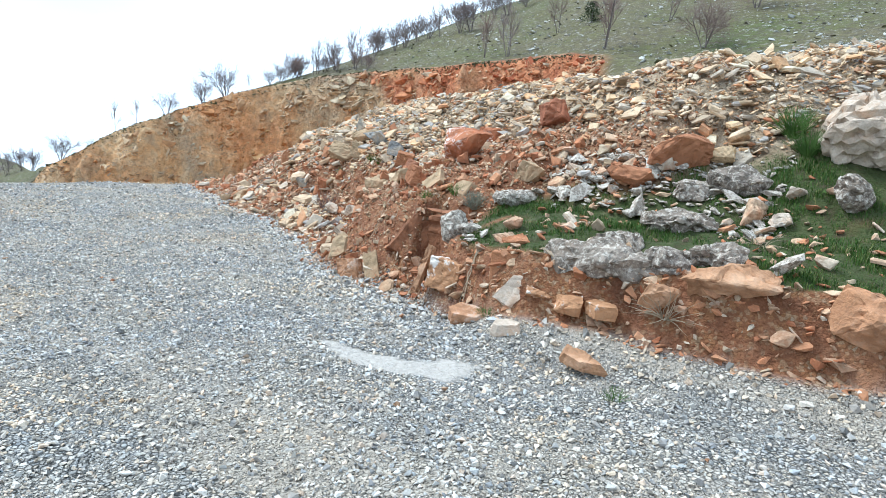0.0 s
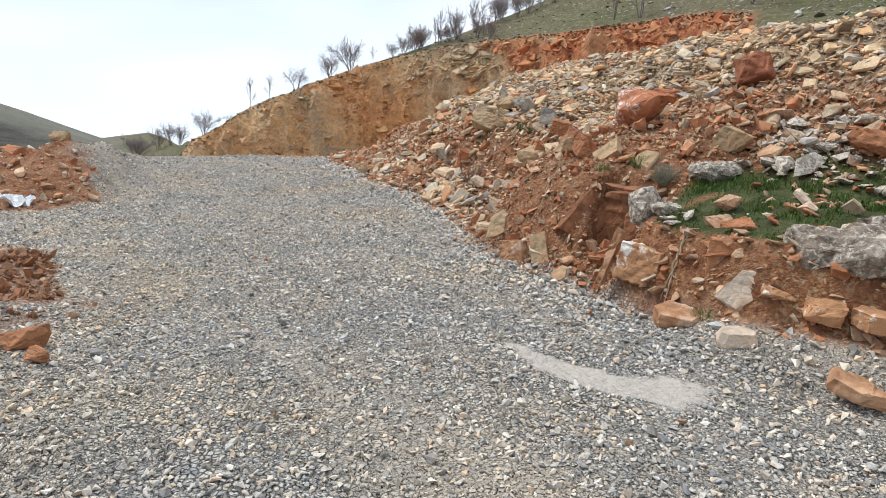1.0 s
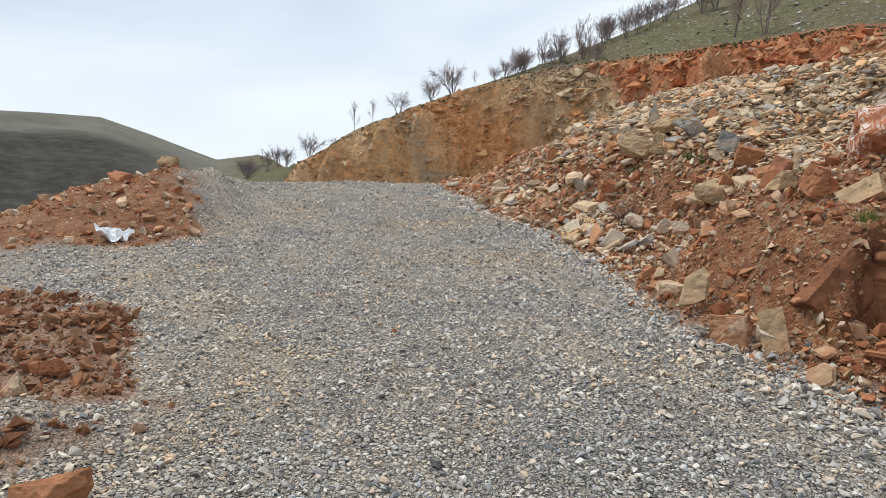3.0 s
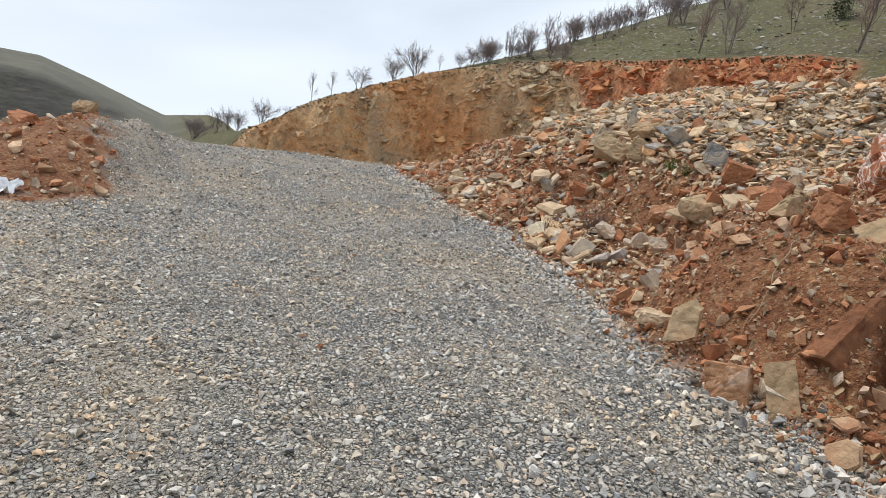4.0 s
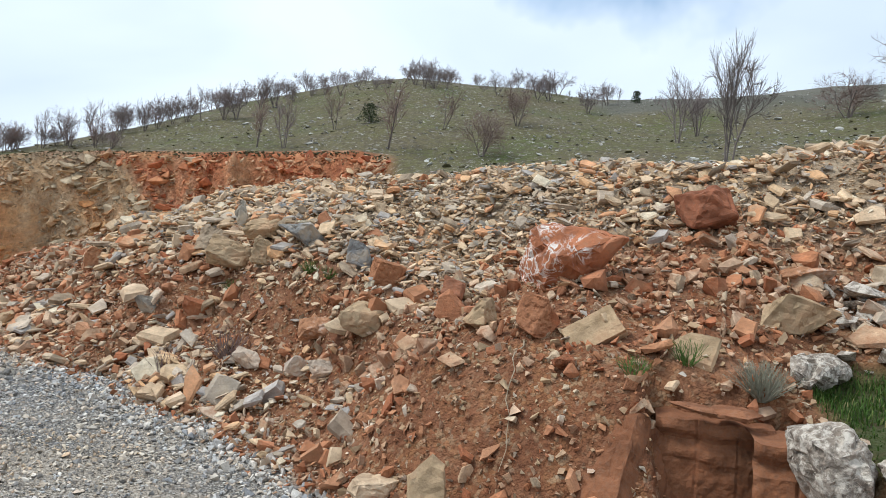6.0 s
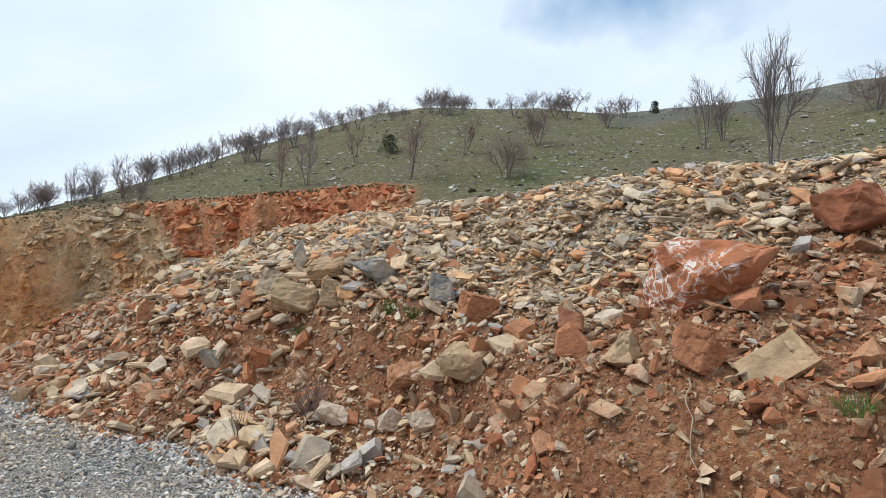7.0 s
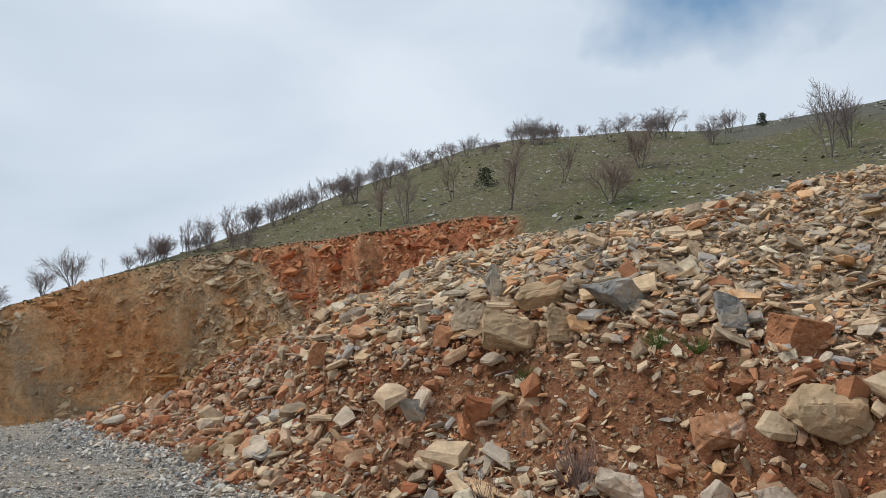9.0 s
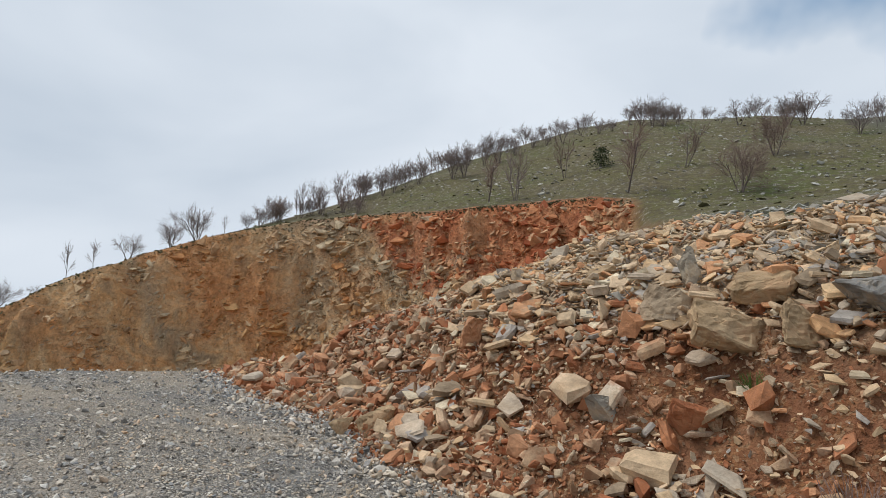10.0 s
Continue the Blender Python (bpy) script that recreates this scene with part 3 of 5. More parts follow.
    return m.done(c, nb)


BUFF = stone_material("buff_slab_stone", [(0.643, 0.468, 0.289), (0.532, 0.395, 0.253), (0.491, 0.395, 0.294), (0.641, 0.446, 0.256), (0.433, 0.363, 0.28), (0.679, 0.579, 0.415), (0.651, 0.389, 0.199), (0.587, 0.428, 0.27), (0.409, 0.368, 0.325), (0.671, 0.494, 0.32), (0.593, 0.305, 0.153), (0.36, 0.276, 0.187), (0.619, 0.457, 0.3)], 0.34, dust=(0.48, 0.36, 0.235), relief=1.3, cover=0.6)
OCHRE = stone_material("orange_stone", [(0.47, 0.199, 0.093), (0.541, 0.282, 0.151), (0.587, 0.411, 0.267), (0.376, 0.136, 0.06), (0.506, 0.341, 0.209), (0.493, 0.235, 0.117), (0.611, 0.506, 0.384), (0.446, 0.189, 0.093), (0.481, 0.376, 0.255), (0.517, 0.353, 0.232)], 0.42, dust=(0.36, 0.17, 0.086), relief=1.5, cover=0.8)
PEBBLE = stone_material("gravel_stone", [(0.57, 0.55, 0.515), (0.27, 0.265, 0.26), (0.44, 0.43, 0.41), (0.62, 0.595, 0.55), (0.19, 0.19, 0.185), (0.54, 0.47, 0.385), (0.42, 0.43, 0.43), (0.66, 0.63, 0.58), (0.52, 0.465, 0.395), (0.42, 0.41, 0.39), (0.60, 0.49, 0.39), (0.52, 0.48, 0.42), (0.25, 0.26, 0.27)], 0.2, relief=0.6, grain_scale=2.5, tone=[(0.38, (1.02, 1.02, 1.02)), (0.52, (1.14, 1.10, 1.04)), (0.64, (1.22, 1.07, 0.88))])
PALE = stone_material("pale_limestone", [(0.54, 0.44, 0.34), (0.58, 0.48, 0.38)], 0.25, dust=(0.46, 0.30, 0.19))
VEINED = stone_material("red_veined_rock", [(0.42, 0.155, 0.07), (0.40, 0.145, 0.065)], 0.36, vein=1.0, dust=(0.40, 0.20, 0.11), cover=0.6)
RED = stone_material("red_rock", [(0.27, 0.10, 0.05), (0.30, 0.125, 0.065)], 0.35)
TAN = stone_material("tan_slab_rock", [(0.44, 0.32, 0.19), (0.42, 0.30, 0.175)], 0.36, dust=(0.36, 0.21, 0.115))
LICHEN = stone_material("lichen_grey_rock", [(0.215, 0.175, 0.14), (0.26, 0.21, 0.165)], 0.5, lichen=0.95, relief=1.6)
WHITE_LICHEN = stone_material("white_lichen_rock", [(0.30, 0.25, 0.20), (0.34, 0.28, 0.22)], 0.5, lichen=1.0, relief=1.6)
MIXED = stone_material("white_and_orange_rock", [(0.41, 0.205, 0.105), (0.44, 0.23, 0.12)], 0.34, dust=(0.62, 0.53, 0.44), relief=0.9, grain_scale=2.1, cover=0.66)
CRUSTED = stone_material("white_crusted_orange_rock", [(0.43, 0.215, 0.10), (0.45, 0.24, 0.12)], 0.3, dust=(0.36, 0.17, 0.08), relief=0.9, cover=0.5, crust=(-0.75, 0.75))
CLAY = stone_material("clay_red_rock", [(0.38, 0.165, 0.08), (0.40, 0.18, 0.085)], 0.3, dust=(0.31, 0.14, 0.068), relief=1.5)
# orange clay with the shade of the hollow put into its colour
SHADED_EARTH = stone_material("shade_darkened_orange_earth", [(0.23, 0.095, 0.044), (0.25, 0.105, 0.05)], 0.34, dust=(0.30, 0.14, 0.07), relief=1.2, cover=0.5)
LEDGE = stone_material("orange_ledge_rock", [(0.44, 0.225, 0.115), (0.47, 0.26, 0.14)], 0.36, dust=(0.54, 0.38, 0.26), relief=1.6, cover=0.6)
CLOD = stone_material("dark_orange_clods", [(0.27, 0.115, 0.055), (0.33, 0.175, 0.095), (0.21, 0.088, 0.042), (0.38, 0.25, 0.155), (0.29, 0.14, 0.07)], 0.4, dust=(0.22, 0.10, 0.05), relief=1.4)
GREY = stone_material("grey_slab_rock", [(0.30, 0.275, 0.23), (0.34, 0.305, 0.245), (0.27, 0.265, 0.25)], 0.34, dust=(0.40, 0.30, 0.19))


def plain_material(name, stops, scale, rough=0.9, relief=0.3):
    m = Mat(name, rough)
    return m.done(m.ramp(m.noise(scale, 5, 0.6), stops), m.bump(m.noise(scale * 4, 3), relief, 0.01))


BARK = plain_material("grey_brown_bark", [(0.3, (0.10, 0.08, 0.07)), (0.7, (0.21, 0.175, 0.155))], 9)
TWIG = plain_material("purple_brown_twigs", [(0.3, (0.17, 0.135, 0.125)), (0.7, (0.28, 0.23, 0.215))], 3)
RUSSET = plain_material("russet_twigs", [(0.3, (0.16, 0.11, 0.092)), (0.7, (0.26, 0.185, 0.16))], 3)
NEEDLE = plain_material("dark_evergreen", [(0.3, (0.02, 0.03, 0.012)), (0.7, (0.045, 0.06, 0.022))], 5)
SAGE = plain_material("grey_green_weed", [(0.3, (0.16, 0.16, 0.11)), (0.7, (0.30, 0.29, 0.22))], 12)
DRY = plain_material("dry_stems", [(0.3, (0.25, 0.19, 0.12)), (0.7, (0.42, 0.34, 0.24))], 12)
SHEET = plain_material("white_plastic", [(0.3, (0.70, 0.71, 0.72)), (0.7, (0.82, 0.82, 0.82))], 6, 0.45, 0.2)


def blade_material():
    m = Mat("grass_blades", 0.7)
    geo = m.n.new("ShaderNodeNewGeometry")
    c = m.ramp(geo.outputs["Random Per Island"], [(0.0, (0.028, 0.066, 0.008)), (0.5, (0.05, 0.105, 0.013)), (0.85, (0.09, 0.13, 0.022)), (1.0, (0.22, 0.18, 0.08))])
    return m.done(c)


BLADE = blade_material()

# ---- making things ----


def mesh_from(name, verts, faces, material, smooth=False):
    me = bpy.data.meshes.new(name)
    me.from_pydata(verts, [], faces)
    me.update()
    if smooth:
        me.polygons.foreach_set("use_smooth", np.ones(len(me.polygons), bool))
    me.materials.append(material)
    return me


def tri_mesh(name, V, F, material):
    """A large triangle mesh from arrays."""
    me = bpy.data.meshes.new(name)
    me.vertices.add(len(V))
    me.vertices.foreach_set("co", np.ascontiguousarray(V, np.float32).ravel())
    me.loops.add(F.size)
    me.loops.foreach_set("vertex_index", np.ascontiguousarray(F, np.int32).ravel())
    me.polygons.add(len(F))
    me.polygons.foreach_set("loop_start", np.arange(len(F), dtype=np.int32) * 3)
    me.polygons.foreach_set("use_smooth", np.zeros(len(F), bool))
    me.update(calc_edges=True)
    me.materials.append(material)
    return me


def part(name, me, parent, label=""):
    ob = new(name, me)
    ob.parent = parent
    return tagged(ob, label)


def slab_shape(rng, n=None, thick=0.32):
    """A broken slab: a crooked polygon, its edge split at uneven height and its faces not parallel."""
    n = n or int(rng.integers(4, 7))
    a = np.sort((np.arange(n) + rng.uniform(-0.36, 0.36, n)) * 2 * np.pi / n)
    rad = rng.uniform(0.34, 0.62, n)
    x, y = rad * np.cos(a), rad * np.sin(a) * rng.uniform(0.42, 0.85)
    h = thick / 2
    jut = rng.uniform(0.94, 1.12, n)
    grow = rng.uniform(0.76, 1.0, n)
    low = np.column_stack([x * rng.uniform(0.8, 1.0, n), y * rng.uniform(0.8, 1.0, n), -h + rng.uniform(-0.008, 0.008, n)])
    mid = np.column_stack([x * jut, y * jut, h * rng.uniform(-0.35, 0.5, n)])
    slope = rng.uniform(-0.5, 0.5, 2)
    top = np.column_stack([x * grow + rng.uniform(-0.05, 0.05), y * grow + rng.uniform(-0.05, 0.05), h * (1 + slope[0] * x + slope[1] * y) + rng.uniform(-0.006, 0.006, n)])
    V = np.vstack([low, mid, top])
    F = [[0, i + 1, i] for i in range(1, n - 1)] + [[2 * n, 2 * n + i, 2 * n + i + 1] for i in range(1, n - 1)]
    for lower, upper in ((0, n), (n, 2 * n)):
        for i in range(n):
            j = (i + 1) % n
            F += [[lower + i, lower + j, upper + j], [lower + i, upper + j, upper + i]]
    return V, np.array(F)


def hull_shape(rng, n=11, box=0.6):
    """An angular lump: the hull of a few points between a box and a ball."""
    p = rng.normal(size=(n, 3))
    p /= np.linalg.norm(p, axis=1)[:, None]
    q = p / np.abs(p).max(1)[:, None]
    p = (p * (1 - box) + q * box) * rng.uniform(0.36, 0.52, (n, 1)) * (1.0, 0.8, 0.7)
    bm = bmesh.new()
    for v in p:
        bm.verts.new(v)
    got = bmesh.ops.convex_hull(bm, input=bm.verts)
    loose = list({e for e in got["geom_interior"] + got["geom_unused"] if isinstance(e, bmesh.types.BMVert)})
    bmesh.ops.delete(bm, geom=loose, context="VERTS")
    bmesh.ops.triangulate(bm, faces=bm.faces)
    bm.verts.index_update()
    V = np.array([v.co[:] for v in bm.verts])
    F = np.array([[v.index for v in f.verts] for f in bm.faces])
    bm.free()
    return V, F


RNG = np.random.default_rng(7)
SLABS = [slab_shape(RNG, thick=t) for t in (0.08, 0.10, 0.13, 0.16, 0.2, 0.24, 0.26, 0.30, 0.07, 0.12, 0.18, 0.11)]
LUMPS = [hull_shape(RNG, int(n), b) for n, b in ((10, 0.7), (11, 0.6), (12, 0.8), (13, 0.5), (12, 0.7), (10, 0.9), (14, 0.6), (11, 0.8))]
PEBBLES = [hull_shape(RNG, int(n), 0.12) for n in (9, 10, 9, 10, 8, 9)]
CRUMBS = [hull_shape(RNG, int(n), 0.4) for n in (6, 7, 6, 7)]
CHIPS = [hull_shape(RNG, 6, 0.8) for _ in range(2)] + [hull_shape(RNG, 7, 0.3) for _ in range(2)]
FLAKES = [(V * (1.0, 1.0, 0.42), F) for V, F in (hull_shape(RNG, 7, 0.7) for _ in range(6))]


def turns(rng, n, tilt=25.0, lean=0.0):
    """Rotation matrices: any heading, tilted at random, then leant with the slope."""
    a = rng.uniform(0, 2 * np.pi, n)
    tx, ty = np.radians(rng.normal(0, tilt, n)), np.radians(rng.normal(0, tilt, n))
    o, i = np.zeros(n), np.ones(n)

    def rot(axis, t):
        c, s = np.cos(t), np.sin(t)
        rows = {"z": [c, -s, o, s, c, o, o, o, i], "x": [i, o, o, o, c, -s, o, s, c], "y": [c, o, s, o, i, o, -s, o, c]}[axis]
        return np.array(rows).T.reshape(n, 3, 3)
    return rot("x", np.radians(lean) * np.ones(n)) @ rot("x", tx) @ rot("y", ty) @ rot("z", a)


def scatter(name, x, y, size, shapes, material, label, category, rng, tilt=25.0, lean=0.0, lift=0.1, flat=(1, 1, 1), stack=0.0, base=None):
    """Many loose pieces joined into one mesh of kind stuff."""
    n = len(x)
    z = (height(x, y) if base is None else base) + size * lift + rng.uniform(0, 1, n) * stack
    M = turns(rng, n, tilt, lean) * size[:, None, None]
    which = rng.integers(0, len(shapes), n)
    Vs, Fs, count = [], [], 0
    for k, (V, F) in enumerate(shapes):
        idx = np.nonzero(which == k)[0]
        if not len(idx):
            continue
        P = np.einsum("nij,vj->nvi", M[idx], V * flat) + np.column_stack([x, y, z])[idx][:, None, :]
        Fs.append((F[None] + (count + np.arange(len(idx)) * len(V))[:, None, None]).reshape(-1, 3))
        Vs.append(P.reshape(-1, 3))
        count += len(idx) * len(V)
    ob = new(name, tri_mesh(name, np.vstack(Vs), np.vstack(Fs), material))
    return tagged(ob, label, category, kind="stuff")


def rough_rock(name, shape, size, material, seed, cuts=2, rough=0.05, strata=0.0):
    """One larger rock: worn edges, broken surface, bedding steps if asked for."""
    V, F = shape
    bm = bmesh.new()
    vs = [bm.verts.new(Vector(v) * 1.0) for v in V]
    for v in vs:
        v.co = Vector((v.co.x * size[0], v.co.y * size[1], v.co.z * size[2]))
    for f in F:
        bm.faces.new([vs[i] for i in f])
    bmesh.ops.recalc_face_normals(bm, faces=bm.faces)
    bmesh.ops.dissolve_limit(bm, angle_limit=radians(6), verts=bm.verts, edges=bm.edges)
    small = min(size) * 0.5
    bmesh.ops.bevel(bm, geom=bm.edges[:], offset=small * 0.055, segments=1, affect="EDGES", clamp_overlap=True)
    bmesh.ops.triangulate(bm, faces=bm.faces)
    mean = max(size)
    for _ in range(cuts):
        long = [e for e in bm.edges if e.calc_length() > mean * 0.085]
        if long:
            bmesh.ops.subdivide_edges(bm, edges=long, cuts=1, use_grid_fill=False)
            bmesh.ops.triangulate(bm, faces=[f for f in bm.faces if len(f.verts) > 3])
    bm.normal_update()
    off = Vector((seed * 3.7, seed * 1.3, seed * 2.1))
    for v in bm.verts:
        p = v.co / mean
        chip = abs(noise.noise(p * 4.5 - off))
        d = noise.noise(p * 2.6 + off) * 0.8 + noise.noise(p * 7.0 + off) * 0.5 + noise.noise(p * 17.0 + off) * 0.3 - 1.1 * max(0.0, 0.16 - chip) / 0.16
        if strata:
            d += strata * math.sin(p.z * 60 + 3 * noise.noise(p * 2 + off))
        v.co += v.normal * d * mean * rough
    me = bpy.data.meshes.new(name)
    bm.to_mesh(me)
    bm.free()
    me.materials.append(material)
    return me


ROCK_COUNT = [0]


def rock(name, label, x, y, size, material, heading=25, tilt=(0, 0), kind="lump", lift=0.3, seed=None, rough=0.032, strata=0.0, group="", z=None):
    """A larger rock at its place; size is width, depth and height."""
    ROCK_COUNT[0] += 1
    seed = ROCK_COUNT[0] if seed is None else seed
    rng = np.random.default_rng(100 + seed)
    if kind == "lump":
        V, F = hull_shape(rng, 17 if max(size) > 0.5 else 12, 0.85)
    elif kind == "dome":
        V, F = hull_shape(rng, 46, 0.2)
    elif kind in ("plate", "block"):
        side = 0.5
        V = np.array([(sx, sy, sz) for sz in (-side, side) for sx, sy in ((-side, -side), (side, -side), (side, side), (-side, side))])
        V = V * rng.uniform(0.84, 1.08, (8, 3))
        F = np.array([[0, 2, 1], [0, 3, 2], [4, 5, 6], [4, 6, 7]] + [f for i in range(4) for f in ([i, (i + 1) % 4, 4 + (i + 1) % 4], [i, 4 + (i + 1) % 4, 4 + i])])
    else:
        V, F = slab_shape(rng, int(rng.integers(5, 7)), 0.6)
    V = V - (V.max(0) + V.min(0)) / 2
    V = V / (V.max(0) - V.min(0))
    me = rough_rock(name, (V, F), size, material, seed, 4, rough, strata)
    ob = new(name, me)
    ob.matrix_world = pose(x, y, float(height(x, y)) + size[2] * lift if z is None else z, tilt[0], tilt[1], heading)
    return tagged(ob, label, "rock", group=group)

# ---- loose stones of the bank, the track and the hillside ----


def bank_points(rng, n, top=5.2):
    x = rng.uniform(-16.2, 2.2, n)
    s = rng.uniform(0.0, 1.0, n) ** 0.9 * top
    y = toe(x) + s
    keep = (zones(x, y)["turf"] < 0.25) & ((x < -4.15) | (s > 1.2)) & (s < 0.4 + 4.8 * np.clip(crest_scale(x) + 0.2, 0, 1))
    return x[keep], y[keep], s[keep]


BANK = {}


def build_bank_stones():
    rng = np.random.default_rng(21)
    x, y, s = bank_points(rng, 38000)
    orange = rng.uniform(0, 1, len(x)) < orange_share(x, s) + 0.25 * vnoise(x * 0.9, y * 0.9, 91)
    bare = np.maximum(sstep(2.1, 1.5, s) * sstep(-8.0, -7.0, x), sstep(1.4, 1.05, s) * sstep(-10.9, -10.0, x))
    band = sstep(0.7, 0.9, s) * sstep(1.75, 1.45, s) * sstep(-10.0, -9.5, x) * sstep(-7.3, -7.8, x)
    bare = np.maximum(bare, band * 1.6)
    keep = rng.uniform(0, 1, len(x)) > bare * np.interp(x, [-8, -6.4, -5.8], [0.40, 0.54, 0.78])
    x, y, s, orange = x[keep], y[keep], s[keep], orange[keep]
    size = np.clip(rng.lognormal(math.log(0.080), 0.58, len(x)), 0.035, 0.36)
    size = size * np.interp(s, [1.6, 2.6, 4.5], [1.0, 0.78, 0.66]) * (1 + 0.14 * sstep(-8.4, -9.6, x) * sstep(0.2, 0.5, s) * sstep(2.4, 1.6, s))
    b = ~orange
    BANK["buff"] = scatter("slab_rubble", x[b], y[b], size[b], SLABS, BUFF, "heaped buff and grey broken stone slabs on the bank", "rubble", rng, 19, 18, 0.16, stack=0.08)
    o = orange
    BANK["ochre"] = scatter("orange_rubble", x[o], y[o], size[o] * 0.78, LUMPS[:4] + SLABS[2:10], OCHRE, "orange and reddish broken stones in loose earth", "rubble", rng, 35, 20, 0.14, stack=0.03)
    # chips and crumbs between them
    x, y, s = bank_points(rng, 70000)
    orange = rng.uniform(0, 1, len(x)) < orange_share(x, s) + 0.2 * vnoise(x * 0.9, y * 0.9, 91)
    size = np.clip(rng.lognormal(math.log(0.034), 0.52, len(x)), 0.012, 0.10)
    scatter("buff_stone_chips", x[~orange], y[~orange], size[~orange], FLAKES, BUFF, "small buff stone chips between the slabs", "rubble", rng, 30, 20, 0.2, stack=0.03)
    gx, gy, gs = bank_points(rng, 16000)
    patch = (gs > 1.5) & (vnoise(gx * 0.8, gy * 0.8, 93) + 0.4 * vnoise(gx * 3, gy * 3, 94) > 0.42)
    gx, gy = gx[patch], gy[patch]
    gsize = np.clip(rng.lognormal(math.log(0.055), 0.45, len(gx)), 0.02, 0.13)
    scatter("grey_stone_chips", gx, gy, gsize, FLAKES, GREY, "patches of small blue-grey stone chips in the rubble", "rubble", rng, 22, 18, 0.6, stack=0.1)
    pale = orange & (rng.uniform(0, 1, len(x)) < 0.22)
    orange = orange & ~pale
    scatter("pale_stone_chips", x[pale], y[pale], size[pale], CHIPS + CRUMBS, TAN, "small pale stone chips on bare earth", "rubble", rng, 40, 15, 0.2)
    scatter("orange_stone_chips", x[orange], y[orange], size[orange], CRUMBS + CHIPS, OCHRE, "small orange stone chips on bare earth", "rubble", rng, 40, 15, 0.15)


GRAVEL = [hull_shape(np.random.default_rng(60 + k), 8, 0.1) for k in range(8)]


def build_track_gravel():
    rng = np.random.default_rng(33)
    n = 420000
    x = rng.uniform(-17.5, 2.0, n)
    y = rng.uniform(-1.5, 9.5, n)
    w = zones(x, y)["road"]
    t = np.clip(((x + 0.4) * -7.8 + (y - 0.7) * 2.8) / (7.8 ** 2 + 2.8 ** 2), 0, 1)
    d = np.hypot(x + 0.4 + 7.8 * t, y - 0.7 - 2.8 * t)
    ruts = 0.72 + 0.28 * vnoise((x * 0.34 + y * 0.94) * 1.6, (x * 0.94 - y * 0.34) * 0.25, 95)
    keep = (w > 0.35 + 0.5 * rng.uniform(0, 1, n)) & (rng.uniform(0, 1, n) < ruts / (1 + (d / 2.6) ** 2) * 1.5) & (spill_weight(x, y) < 0.4 + 0.6 * (rng.uniform(0, 1, n) > 0.97))
    x, y, d = x[keep][:74000], y[keep][:74000], d[keep][:74000]
    edge = sstep(-0.75, -0.2, y - toe(x))
    size = np.clip(rng.lognormal(math.log(0.0255), 0.36, len(x)), 0.012, 0.065) * (1 + 0.09 * d) * (1 + 0.35 * edge)
    return scatter("track_gravel", x, y, size, GRAVEL, PEBBLE, "loose grey crushed stone covering the track", "gravel", rng, 30, 0, 0.12, (1, 1, 0.8))


def build_verge_stones():
    """Stones and earth clods at the outer edge of the track and on the earth bank there."""
    rng = np.random.default_rng(35)
    x, y = rng.uniform(-9.0, -4.8, 7000), rng.uniform(-1.0, 1.75, 7000)
    keep = zones(x, y)["road"] < 0.75 * rng.uniform(0.4, 1, 7000)
    x, y = x[keep], y[keep]
    size = np.clip(rng.lognormal(math.log(0.042), 0.5, len(x)), 0.015, 0.13)
    scatter("verge_stones", x, y, size, LUMPS[:3] + CRUMBS + CHIPS, CLOD, "orange stones and clods at the track edge", "rubble", rng, 35, 0, 0.15)
    # mixed small stones along the foot of the bank
    x = rng.uniform(-16.5, -4.0, 9000)
    y = toe(x) + rng.normal(-0.02, 0.2, len(x))
    size = np.clip(rng.lognormal(math.log(0.032), 0.5, len(x)), 0.014, 0.11)
    grey = rng.uniform(0, 1, len(x)) < sstep(0.3, -0.3, y - toe(x))
    scatter("foot_stones", x[~grey], y[~grey], size[~grey], CHIPS + CRUMBS, OCHRE, "small orange stones along the foot of the bank", "rubble", rng, 35, 0, 0.2)
    scatter("foot_gravel", x[grey], y[grey], size[grey], GRAVEL, PEBBLE, "coarse grey gravel along the foot of the bank", "gravel", rng, 30, 0, 0.2)
    x, y = rng.uniform(-16.5, -10, 2600), rng.uniform(-1.0, 4.2, 2600)
    z = zones(x, y)["road"]
    keep = (z < 0.5)
    x, y = x[keep], y[keep]
    size = np.clip(rng.lognormal(math.log(0.05), 0.62, len(x)), 0.02, 0.28)
    scatter("earth_bank_stones", x, y, size, LUMPS, OCHRE, "tan and orange stones tipped on the outer earth bank", "rubble", rng, 35, 0, 0.12)


